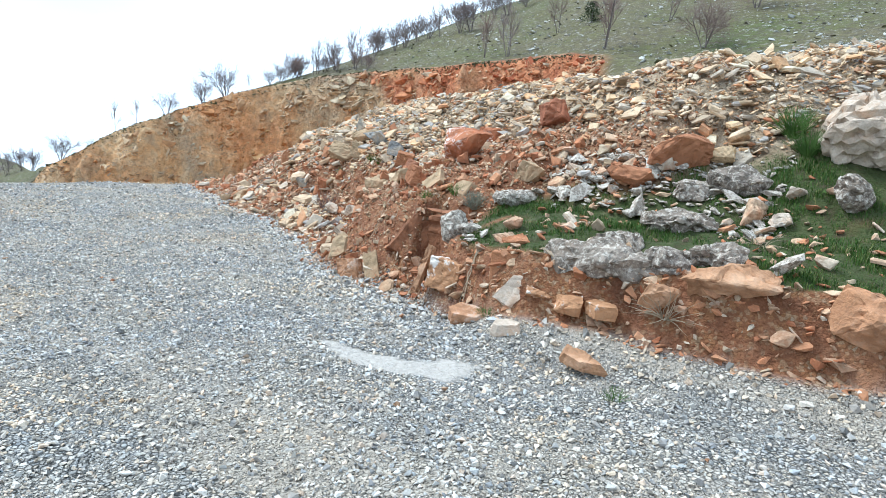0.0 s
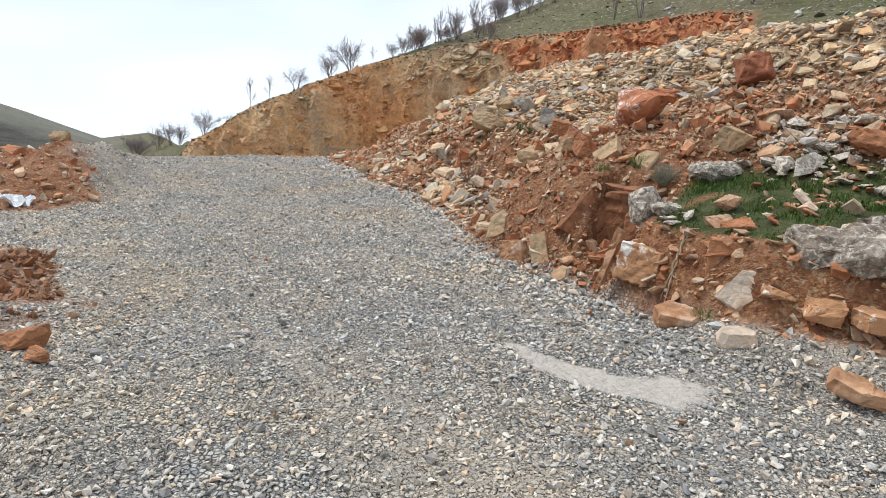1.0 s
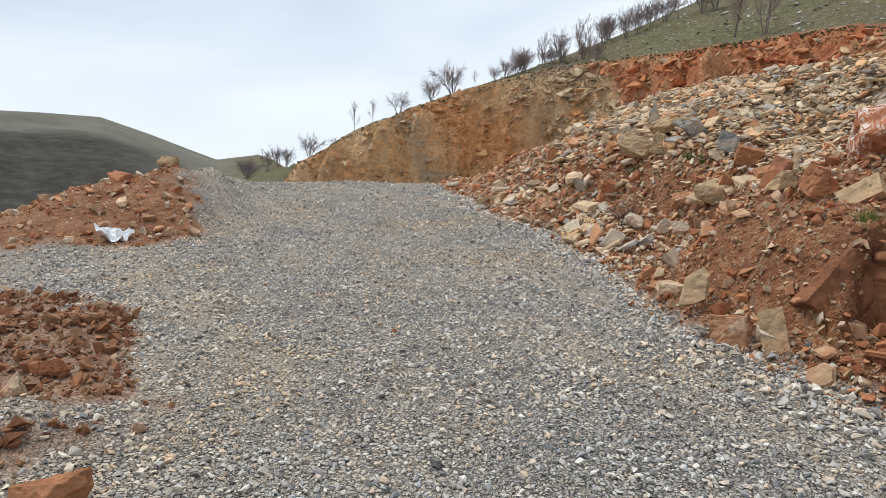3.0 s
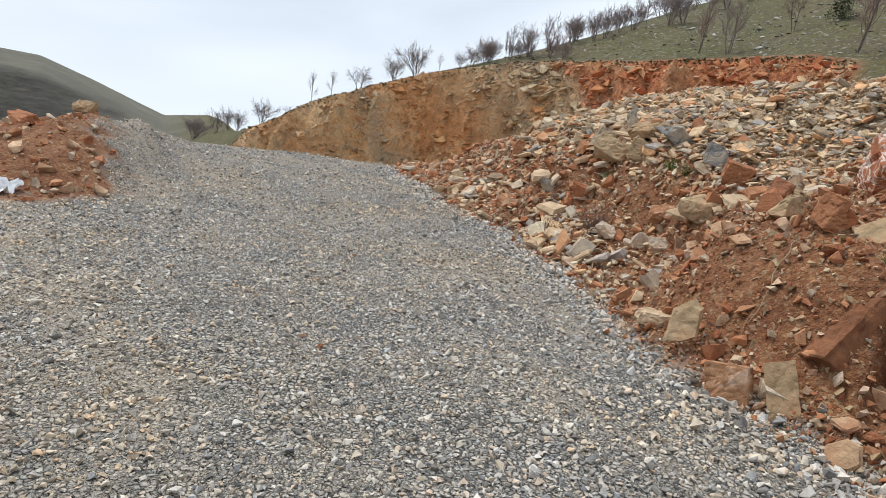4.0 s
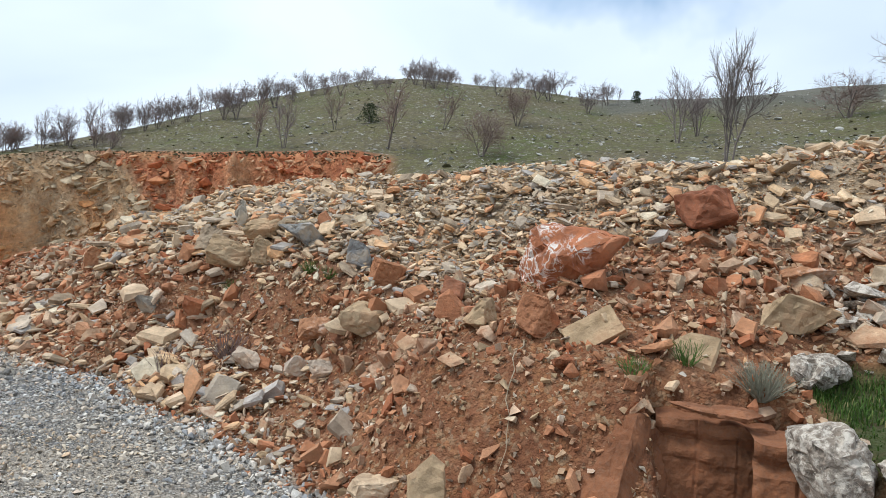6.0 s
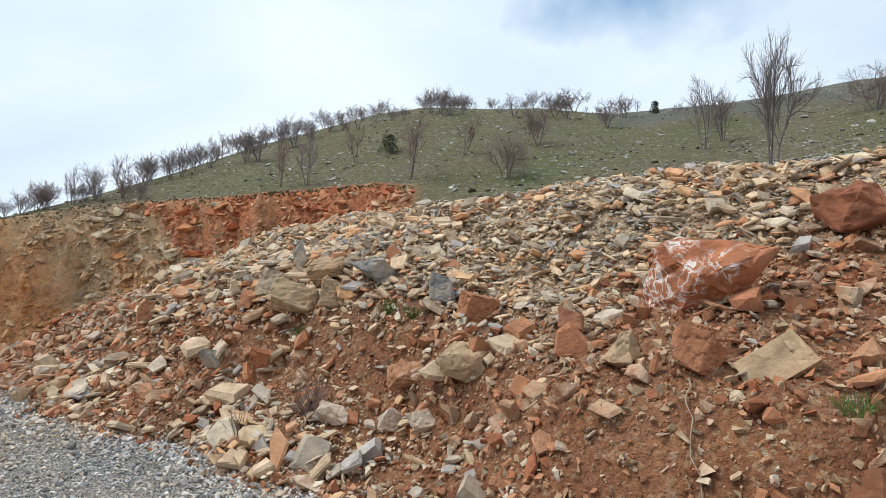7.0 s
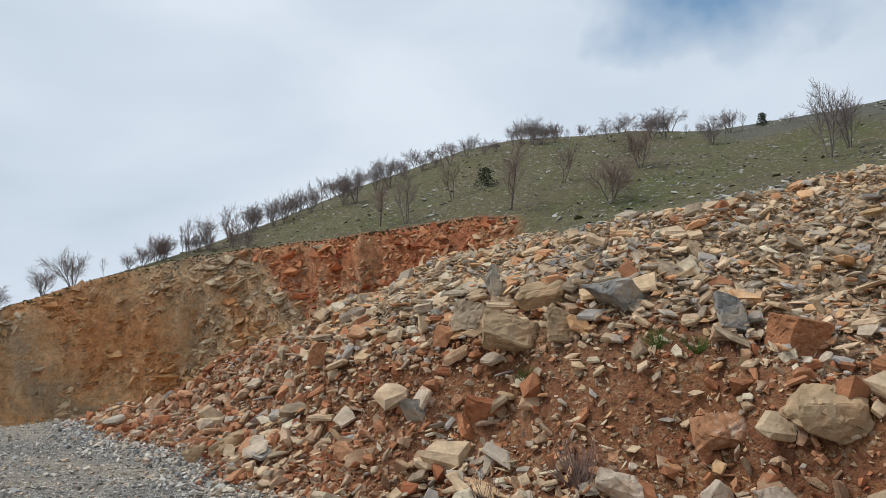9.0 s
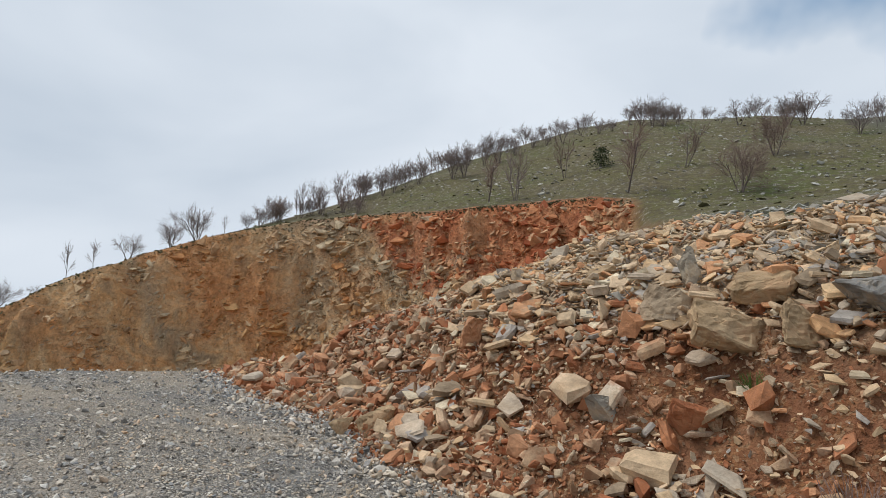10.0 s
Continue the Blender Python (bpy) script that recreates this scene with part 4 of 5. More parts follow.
def build_hill_stones():
    rng = np.random.default_rng(39)
    az, r = rng.uniform(-40, 58, 30000), np.exp(rng.uniform(math.log(11), math.log(112), 30000))
    rb, rr, rt, zb, zr, zt, cut = land_frame(az)
    a = np.radians(az)
    x, y = CX - r * np.sin(a), CY + r * np.cos(a)
    keep = ((r > rr + 1.0) | (az < 20)) & (r < rt) & (vnoise(x * 0.16, y * 0.16, 97) + 0.5 * vnoise(x * 0.5, y * 0.5, 98) > rng.uniform(-0.7, 0.8, len(x)))
    x, y = x[keep], y[keep]
    size = np.clip(rng.lognormal(math.log(0.17), 0.6, len(x)), 0.06, 0.9)
    scatter("hillside_stones", x, y, size, LUMPS, GREYSTONE, "pale limestone pieces strewn over the grass slope", "stones", rng, 20, 0, 0.05, (1.2, 1, 0.6))
    az, r = rng.uniform(-35, 56, 2600), np.exp(rng.uniform(math.log(40), math.log(112), 2600))
    rb, rr, rt, zb, zr, zt, cut = land_frame(az)
    a = np.radians(az)
    x, y = CX - r * np.sin(a), CY + r * np.cos(a)
    keep = ((r > rr + 0.8) | (az < 20)) & (r < rt + 1) & (vnoise(x * 0.11, y * 0.2, 101) > rng.uniform(-0.5, 0.9, len(x)))
    x, y = x[keep], y[keep]
    size = np.clip(rng.lognormal(math.log(0.19), 0.5, len(x)), 0.08, 0.6)
    scatter("low_scrub", x, y, size, LUMPS, LIP, "low dark cushions of dry scrub on the grass slope", "scrub", rng, 15, 0, 0.05, (1.5, 1.2, 0.5))
    # blocks and ledges standing out of the cut face
    n = 9000
    az, u = rng.uniform(23.5, 74, n), rng.uniform(0.0, 0.97, n)
    rb, rr, rt, zb, zr, zt, cut = land_frame(az)
    r = rb + (rr - rb) * u
    a = np.radians(az)
    x, y = CX - r * np.sin(a), CY + r * np.cos(a)
    grey, rust = face_bands(az, u)
    red = redness(az, r, u)
    ledgy = np.clip(0.25 + grey + 0.6 * rust + 0.7 * red + 0.9 * vnoise(az * 0.9, u * 6, 92), 0.05, 1)
    size = np.clip(rng.lognormal(math.log(0.30), 0.62, n), 0.1, 1.5) * (0.6 + 0.6 * ledgy)
    tell = rng.uniform(0.25, 0.85, n)
    kept = rng.uniform(0, 1, n) < ledgy
    reddish, greyish, rusty = red > tell, grey > tell, rust > tell
    for name, label, pick, mat in (
            ("red_cut_face_blocks", "red earth and rock ledges of the road cut", reddish, REDFACE),
            ("grey_cut_face_blocks", "grey broken rock ledges of the road cut", greyish & ~reddish, GREYFACE),
            ("rust_cut_face_blocks", "rust-orange rock ledges of the road cut", rusty & ~greyish & ~reddish, RUSTFACE),
            ("cut_face_blocks", "tan rock ledges of the road cut", ~rusty & ~greyish & ~reddish, FACE)):
        k = kept & pick
        scatter(name, x[k], y[k], size[k], LUMPS, mat, label, "rock face", rng, 24, 22, -0.10, (1.5, 1, 0.75))
    # the ragged turf lip along the cut top; its dark colour includes overhang shadow
    az = rng.uniform(23.5, 75, 1700)
    rb, rr, rt, zb, zr, zt, cut = land_frame(az)
    r = rr + rng.normal(0.0, 0.22, len(az))
    a = np.radians(az)
    size = np.clip(rng.lognormal(math.log(0.13), 0.5, len(az)), 0.05, 0.45)
    scatter("turf_lip", CX - r * np.sin(a), CY + r * np.cos(a), size, LUMPS, LIP, "dark ragged turf and roots overhanging the road cut, overhang shadow in the colour", "turf", rng, 25, 0, 0.12, (1.4, 1.1, 0.7))


def build_turf_stones():
    rng = np.random.default_rng(45)
    x = rng.uniform(-4.0, 1.0, 6000)
    s = rng.uniform(0.25, 2.4, 6000)
    y = toe(x) + s
    keep = vnoise(x * 1.6, y * 1.6, 46) + 0.5 * vnoise(x * 5, y * 5, 47) > rng.uniform(-0.1, 0.9, 6000)
    x, y = x[keep][:1500], y[keep][:1500]
    size = np.clip(rng.lognormal(math.log(0.055), 0.6, len(x)), 0.025, 0.28)
    scatter("turf_stones", x, y, size, LUMPS, WHITE_LICHEN, "grey lichened stones half sunk in the turf", "stones", rng, 20, 0, 0.3, (1.2, 1, 0.6))
    x = rng.uniform(-3.9, 1.0, 700)
    y = toe(x) + rng.uniform(0.3, 2.2, 700)
    keep = vnoise(x * 1.3, y * 1.3, 48) > rng.uniform(-0.2, 0.8, 700)
    x, y = x[keep], y[keep]
    size = np.clip(rng.lognormal(math.log(0.06), 0.5, len(x)), 0.03, 0.2)
    scatter("turf_rubble", x, y, size, LUMPS + SLABS[4:8], OCHRE, "loose orange and buff stones strewn over the turf", "stones", rng, 25, 0, 0.2, (1.2, 1, 0.7))
    x = rng.uniform(-4.1, 1.2, 800)
    s = rng.uniform(-0.12, 0.26, 800)
    y = toe(x) + s
    size = np.clip(rng.lognormal(math.log(0.055), 0.55, len(x)), 0.02, 0.18)
    size = np.where(s < 0, size * 0.6, size)
    scatter("cut_bank_stones", x, y, size, LUMPS + SLABS[3:7], OCHRE, "orange stones in the cut edge of the turf", "stones", rng, 30, 0, 0.02, (1.3, 1, 0.7))


GREYSTONE = stone_material("hill_limestone", [(0.46, 0.45, 0.41), (0.38, 0.37, 0.33), (0.52, 0.51, 0.46), (0.30, 0.28, 0.24)], 0.2)
FACE = stone_material("tan_face_rock", [(0.437, 0.301, 0.177), (0.354, 0.26, 0.165), (0.472, 0.307, 0.159), (0.543, 0.389, 0.236), (0.496, 0.342, 0.195), (0.401, 0.236, 0.118)], 0.34, grain_scale=0.3)
GREYFACE = stone_material("grey_face_rock", [(0.412, 0.326, 0.211), (0.313, 0.252, 0.167), (0.475, 0.377, 0.248), (0.35, 0.269, 0.167), (0.526, 0.401, 0.248), (0.451, 0.286, 0.143)], 0.36, grain_scale=0.3)
RUSTFACE = stone_material("rust_face_rock", [(0.496, 0.254, 0.1), (0.425, 0.195, 0.071), (0.543, 0.319, 0.142), (0.389, 0.236, 0.118)], 0.34, grain_scale=0.3)
LIP = plain_material("dark_turf_lip", [(0.3, (0.05, 0.038, 0.022)), (0.5, (0.085, 0.08, 0.035)), (0.7, (0.14, 0.11, 0.065))], 2.5)
REDFACE = stone_material("red_face_rock", [(0.401, 0.13, 0.053), (0.33, 0.094, 0.039), (0.519, 0.277, 0.142), (0.437, 0.165, 0.071), (0.543, 0.342, 0.201), (0.472, 0.201, 0.088)], 0.34, grain_scale=0.3)

build_bank_stones()
BANK["pebble"] = build_track_gravel()
build_verge_stones()
build_hill_stones()
build_turf_stones()

# ---- single rocks ----
rock("veined_boulder", "rust-red boulder with white calcite veins on the rubble bank", -5.47, 6.90, (0.84, 0.52, 0.48), VEINED, 10, (6, -8), z=1.19, seed=3, rough=0.03)
rock("rust_rock", "rust-red rock wedged above the veined boulder", -5.60, 7.66, (0.32, 0.26, 0.26), VEINED, 10, (8, 12), lift=0.15)
rock("red_boulder", "dark red rounded boulder resting on the rubble", -4.57, 7.56, (0.50, 0.40, 0.36), RED, 5, (0, 6), lift=0.42, seed=12, rough=0.03)
rock("tan_slab", "flat tan stone slab lying on orange earth", -5.22, 6.08, (0.34, 0.22, 0.07), TAN, 6, (48, -36), "plate", 0.4, seed=21, rough=0.014)
rock("red_lump", "reddish angular rock in the earth bank", -5.53, 6.15, (0.28, 0.24, 0.24), CLAY, 15, (10, 20), lift=0.4)
rock("tan_lump", "tan angular rock in the earth bank", -5.91, 6.27, (0.27, 0.22, 0.21), TAN, 60, (10, 0), lift=0.4)
rock("pale_slab", "pale pointed slab leaning on the earth bank", -4.68, 5.94, (0.30, 0.25, 0.05), TAN, 8, (52, -18), "slab", lift=0.8, seed=24, rough=0.010)
rock("white_crusted_rock", "orange rock with white crust on the bank", -7.54, 7.2, (0.38, 0.26, 0.2), MIXED, 25, (8, -8), lift=0.25)
rock("tan_block", "weathered tan block beside the grass", -4.14, 6.46, (0.40, 0.28, 0.24), TAN, 10, (0, 8), lift=0.25)
rock("dark_red_rock", "dark red angular rock among rubble", -6.27, 6.84, (0.26, 0.24, 0.24), RED, 40, (15, 30), lift=0.4)
rock("white_rock", "white and orange rock on the upper bank", -4.02, 6.9, (0.40, 0.20, 0.16), MIXED, 10, (0, 5), lift=0.4)
rock("upright_slab", "grey slab standing upright in the rubble", -9.64, 8.92, (0.18, 0.12, 0.40), GREY, 20, (-10, -12), lift=0.3)
rock("buff_block", "large buff block with splintered front", -9.14, 8.14, (0.58, 0.40, 0.30), TAN, 25, (14, 12), lift=0.45, strata=0.22)
rock("olive_slab", "olive grey slab tilted towards the track", -9.68, 8.48, (0.40, 0.16, 0.32), BUFF, 20, (-25, 12), "slab", 0.4)
rock("cream_slab", "cream slab lying over the buff block", -9.0, 8.42, (0.48, 0.30, 0.18), TAN, 10, (18, -10), "slab", 0.8, rough=0.03)
rock("ochre_block", "ochre block with rough split face", -8.72, 8.12, (0.36, 0.30, 0.32), TAN, 40, (10, 6), lift=0.3, strata=0.22)
rock("layered_block", "grey layered block of thin beds", -8.32, 8.14, (0.50, 0.36, 0.28), GREY, 15, (6, 4), lift=0.45, strata=0.22)
rock("brown_slab", "brown flat slab near the top of the bank", -10.6, 9.36, (0.34, 0.22, 0.12), TAN, 30, (20, -12), "slab", 0.6)
rock("rust_block", "rust-coloured block in the rubble", -11.55, 8.6, (0.22, 0.2, 0.34), OCHRE, 20, (0, 10), lift=0.4)
rock("wedge_rock", "buff wedge-shaped rock at the foot of the bank", -12.02, 7.84, (0.42, 0.26, 0.24), TAN, 25, (0, -14), lift=0.4)
rock("tan_rock", "small tan rock at the foot of the bank", -12.25, 7.62, (0.24, 0.2, 0.18), TAN, 50, (0, 0), lift=0.4)
rock("slate_rock", "dark grey slab in the bank", -9.9, 7.76, (0.26, 0.14, 0.2), GREY, 30, (20, 30), lift=0.4)
rock("clay_block", "orange block bedded in bare earth", -9.3, 7.82, (0.30, 0.22, 0.25), OCHRE, 15, (0, 8), lift=0.35)
rock("orange_cube", "bright orange angular block in the rubble", -7.15, 7.60, (0.28, 0.24, 0.26), CLAY, 35, (8, 14), "block", seed=64, rough=0.03, z=0.90)
rock("grey_slab", "blue-grey slab leaning in the rubble", -7.5, 7.76, (0.28, 0.12, 0.26), GREY, 50, (-25, 18), "slab", 0.45, rough=0.03)
rock("rounded_tan_rock", "rounded tan rock on bare earth", -7.06, 6.98, (0.38, 0.28, 0.28), TAN, 20, (0, 6), lift=0.4)
rock("pale_stone", "pale angular stone near the track", -8.1, 7.02, (0.29, 0.18, 0.16), PALE, 10, (0, 10), lift=0.4)
rock("pale_stone", "pale angular stone on orange earth", -7.58, 6.94, (0.22, 0.18, 0.19), PALE, 40, (0, 0), lift=0.4)
rock("cream_stone", "cream stone on the lower bank", -7.3, 6.82, (0.27, 0.16, 0.15), PALE, 15, (0, 12), lift=0.5)
rock("leaning_slab", "buff slab leaning at the track edge", -5.86, 5.26, (0.22, 0.36, 0.06), TAN, 20, (64, 14), "slab", z=0.0, seed=93, rough=0.014)
rock("orange_edge_block", "orange block with a white streak at the track edge", -5.34, 4.98, (0.25, 0.16, 0.24), MIXED, 25, (-16, -12), "block", 0.35, rough=0.03)
rock("standing_stone", "grey stone standing at the foot of the bank", -5.10, 5.06, (0.16, 0.30, 0.06), TAN, 30, (66, -18), "plate", z=-0.08, seed=95, rough=0.014)
rock("flat_stone", "flat grey stone at the track edge", -6.2, 5.42, (0.28, 0.18, 0.10), BUFF, 25, (6, 0), "slab", 0.5)
rock("bank_rock", "large smooth red rock face in the bank", -4.97, 5.57, (0.48, 0.32, 0.50), SHADED_EARTH, 42, (-22, 34), "block", seed=40, rough=0.03, z=0.14)
rock("white_corner_block", "white-topped orange block at the bank corner", -3.90, 4.90, (0.38, 0.32, 0.30), CRUSTED, 10, (-6, 4), "block", seed=44, rough=0.035, z=0.06)
rock("corner_splinter", "thin upright orange stone splinter against the corner block", -4.15, 4.80, (0.06, 0.11, 0.48), LEDGE, 20, (-24, 12), "plate", seed=48, rough=0.035, z=0.08)
rock("tilted_slab", "beige slab leaning at the foot of the turf", -3.02, 4.63, (0.27, 0.32, 0.06), PALE, 14, (66, 22), "slab", seed=72, rough=0.012, z=0.13)
rock("mound_block", "squared orange block in the cut edge of the turf", -3.24, 4.80, (0.24, 0.22, 0.30), CLAY, 14, (-6, 4), "block", seed=52, rough=0.014, z=0.24)
rock("mound_block", "small orange block in the cut edge of the turf", -3.05, 4.80, (0.16, 0.16, 0.18), CLAY, 30, seed=53, z=0.26)
rock("turf_stone", "orange stone lying at the turf edge", -3.48, 5.08, (0.22, 0.16, 0.10), OCHRE, 10, seed=54, z=0.44)
rock("turf_stone", "flat orange stone at the turf edge", -3.30, 4.98, (0.24, 0.16, 0.09), OCHRE, 50, seed=55, z=0.46)
rock("turf_stone", "orange stone set in the turf", -3.55, 5.3, (0.18, 0.16, 0.14), OCHRE, 35, seed=56, z=0.53)


def earth_face(name, label, x0, x1, y, z0, z1, lean, material, seams, seed):
    """An upright face of hard earth, cracked into a few blocks, with a rounded top that runs back into the bank."""
    rng = np.random.default_rng(seed)
    nx, nz, back = 44, 44, 8
    shift = rng.uniform(-0.012, 0.012, 40)
    V = []
    for j in range(nz + back):
        for i in range(nx + 1):
            u, v = i / nx, min(j / (nz - 1), 1.0)
            px, pz = x0 + (x1 - x0) * u, z0 + (z1 - z0) * v
            wob = 0.035 * noise.noise(Vector((px * 5, pz * 5, seed)))
            col = sum(u + wob > q for q in seams)
            row = int((v + wob + 0.3 * shift[col] * 30) * 2.6)
            near = min([abs(u + wob - q) * (x1 - x0) for q in seams] + [abs((v + wob + 0.3 * shift[col] * 30) * 2.6 % 1.0 - 0.02) * (z1 - z0) / 2.6])
            deep = -0.012 * max(0.0, 1 - near / 0.007) + shift[(col * 7 + row * 3) % 40]
            rough = 0.03 * noise.noise(Vector((px * 7, pz * 7, seed + 3))) + 0.016 * abs(noise.noise(Vector((px * 17, pz * 13, seed + 8)))) + 0.004 * noise.noise(Vector((px * 40, pz * 40, seed)))
            edge = 0.025 * max(0.0, v - 0.92) / 0.08 + 0.03 * (abs(u - 0.5) * 2) ** 10 + 0.045 * math.exp(-((v - 0.86) / 0.05) ** 2)
            run = max(0, j - nz + 1) * 0.035
            drop = 0.02 * noise.noise(Vector((px * 11, 1.7, seed)))
            V.append((px, y + lean * v - deep - rough + edge + run, pz - drop * v + 0.004 * (run > 0)))
    F = [(j * (nx + 1) + i, j * (nx + 1) + i + 1, (j + 1) * (nx + 1) + i + 1, (j + 1) * (nx + 1) + i) for j in range(nz + back - 1) for i in range(nx)]
    ob = new(name, mesh_from(name, V, F, material))
    return tagged(ob, label, "earth bank")


# both faces wear the darkened clay, so their shade is partly painted
earth_face("cracked_earth_face", "cracked orange earth face at the back of the hollow", -4.86, -4.34, 5.55, -0.2, 0.44, 0.05, SHADED_EARTH, (0.36, 0.72), 5)
earth_face("earth_face", "orange earth face below the lichened rock, colour darkened for shade", -4.46, -4.10, 5.33, -0.2, 0.43, 0.06, SHADED_EARTH, (0.45,), 6)
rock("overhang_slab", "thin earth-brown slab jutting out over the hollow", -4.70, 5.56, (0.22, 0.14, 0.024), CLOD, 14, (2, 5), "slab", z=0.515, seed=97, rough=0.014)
rock("overhang_slab", "thin dark orange slab jutting out over the hollow", -4.52, 5.60, (0.22, 0.16, 0.04), SHADED_EARTH, -20, (2, -4), "slab", z=0.51, seed=98, rough=0.018)

OUTCROP = rock("lichen_outcrop", "grey lichen-covered outcrop in the turf edge", -2.52, 5.04, (0.92, 0.62, 0.40), LICHEN, 10, (-10, 4), "dome", lift=-0.16, seed=51, rough=0.05)
for dx, dy, size, turn in ((-0.42, -0.02, (0.34, 0.26, 0.2), 40), (0.36, 0.10, (0.44, 0.34, 0.24), -10), (-0.1, 0.26, (0.4, 0.3, 0.2), 15)):
    piece = rock("ledge", "", -2.42 + dx, 5.0 + dy, size, LICHEN, turn, kind="dome", lift=0.0, rough=0.07)
    for key in ("label", "category"):
        if key in piece:
            del piece[key]
    piece.parent = OUTCROP
    piece.matrix_parent_inverse = OUTCROP.matrix_world.inverted()
rock("orange_ledge", "orange and white ledge under the outcrop", -2.86, 4.70, (0.28, 0.24, 0.17), CRUSTED, 28, (4, 14), "lump", z=0.08, seed=84, rough=0.035)
rock("orange_ledge", "cracked orange ledge under the outcrop", -2.62, 4.70, (0.30, 0.22, 0.13), CRUSTED, -14, (6, 3), "slab", z=0.09, seed=89, rough=0.035)
rock("orange_ledge", "small orange and white ledge under the outcrop", -2.36, 4.72, (0.28, 0.20, 0.11), CRUSTED, -6, (0, 4), "slab", z=0.10, seed=85, rough=0.02)
rock("lichen_rock", "grey and white lichen-covered rock in grass", -2.28, 5.82, (0.62, 0.44, 0.24), LICHEN, heading=10, lift=0.15, rough=0.08, kind="dome", group="lichen rocks in the turf")
rock("lichen_rock", "small lichen-covered rock in grass", -2.42, 6.46, (0.32, 0.26, 0.22), LICHEN, heading=40, lift=0.25, rough=0.065, kind="dome", group="lichen rocks in the turf")
rock("lichen_rock", "broad lichen-covered rock in grass", -2.1, 6.68, (0.54, 0.40, 0.32), LICHEN, heading=0, lift=0.25, rough=0.065, kind="dome", group="lichen rocks in the turf")
rock("lichen_rock", "low lichen-covered rock at the turf edge", -1.8, 5.26, (0.42, 0.3, 0.22), LICHEN, heading=20, lift=0.2, rough=0.065, kind="dome", group="lichen rocks in the turf")
rock("lichen_rock", "grey lichen-covered rock under the pale boulder", -1.2, 6.58, (0.38, 0.32, 0.34), LICHEN, heading=70, lift=0.3, rough=0.065, kind="dome", group="lichen rocks in the turf")
rock("lichen_rock", "white lichened rock at the bank corner", -4.20, 5.28, (0.27, 0.36, 0.36), WHITE_LICHEN, heading=16, tilt=(-12, -16), z=0.40, rough=0.05, kind="dome", group="lichen rocks in the turf")
rock("lichen_rock", "long lichened rock along the turf edge", -4.05, 6.14, (0.62, 0.24, 0.20), WHITE_LICHEN, heading=62, lift=0.2, rough=0.065, kind="dome", group="lichen rocks in the turf")
rock("lichen_rock", "small lichened rock above the corner block", -3.98, 5.22, (0.24, 0.18, 0.13), WHITE_LICHEN, heading=60, lift=0.1, rough=0.065, kind="dome", group="lichen rocks in the turf")
rock("pale_boulder", "large pale pitted limestone boulder above the turf", -1.15, 7.32, (0.92, 0.70, 0.76), PALE, 15, (0, 5), "dome", lift=0.32, seed=58, rough=0.075, strata=0.04)
rock("orange_boulder", "orange rounded boulder at the top of the turf", -2.68, 6.8, (0.58, 0.42, 0.38), CLAY, 20, (0, 8), lift=0.4, seed=60)
rock("orange_rock", "flat orange rock at the top of the turf", -3.0, 6.45, (0.44, 0.30, 0.22), CLAY, 10, lift=0.4)
rock("grey_rock", "grey rock beside the orange boulder", -2.42, 7.04, (0.36, 0.26, 0.2), BUFF, 10, lift=0.4)
rock("orange_stone", "orange stone lying in the grass", -1.83, 6.28, (0.26, 0.22, 0.24), OCHRE, 30, lift=0.4)
rock("cream_cube", "cream stone lying in the grass", -1.6, 6.24, (0.19, 0.16, 0.13), PALE, 45, lift=0.4)
rock("cream_cube", "flat cream stone lying in the grass", -1.6, 6.6, (0.2, 0.15, 0.12), PALE, 20, lift=0.4)
rock("ledge_rock", "orange ledge rock in the cut bank", -1.58, 4.98, (0.58, 0.34, 0.26), LEDGE, 10, (0, -16), lift=0.0, seed=66, rough=0.035, strata=0.12)
rock("ledge_rock", "cracked orange ledge rock in the cut bank", -0.74, 5.14, (0.62, 0.40, 0.36), LEDGE, 0, (0, 8), lift=0.0, seed=67, rough=0.032, strata=0.12)
rock("ledge_rock", "small orange ledge rock in the cut bank", -1.98, 4.88, (0.32, 0.22, 0.2), LEDGE, 15, (0, 8), lift=0.1)
rock("edge_stone", "orange and white flat stone on the gravel", -3.33, 4.45, (0.34, 0.24, 0.12), MIXED, 20, (14, 6), "slab", z=-0.11, seed=81, rough=0.015)
rock("edge_stone", "beige stone on the gravel edge", -2.92, 4.36, (0.24, 0.19, 0.13), PALE, 50, (10, 0), "slab", z=-0.10, seed=82, rough=0.015)
rock("edge_stone", "orange flat stone on the gravel", -2.24, 4.28, (0.36, 0.17, 0.09), LEDGE, -4, (8, 10), "slab", z=-0.14, seed=88, rough=0.02)
rock("red_block", "brick-red square block at the track edge", -5.2, 1.12, (0.27, 0.18, 0.14), CLAY, 70, (0, 3), lift=0.35, seed=70, rough=0.03)
rock("orange_clod", "small orange stone at the track edge", -4.9, 1.14, (0.12, 0.1, 0.09), OCHRE, 30, lift=0.4)
rock("orange_clod", "orange stone among verge rubble", -6.6, 1.1, (0.18, 0.14, 0.12), OCHRE, 60, lift=0.4)
rock("orange_clod", "orange stone among verge rubble", -6.35, 0.95, (0.2, 0.14, 0.13), OCHRE, 20, lift=0.4)
rock("berm_boulder", "orange boulder on the outer earth bank", -13.3, 1.9, (0.46, 0.4, 0.3), OCHRE, 20, lift=0.3)
rock("berm_boulder", "tan boulder on top of the earth bank", -13.9, 2.6, (0.36, 0.28, 0.22), TAN, 60, lift=0.4)

# ---- trees and bushes ----


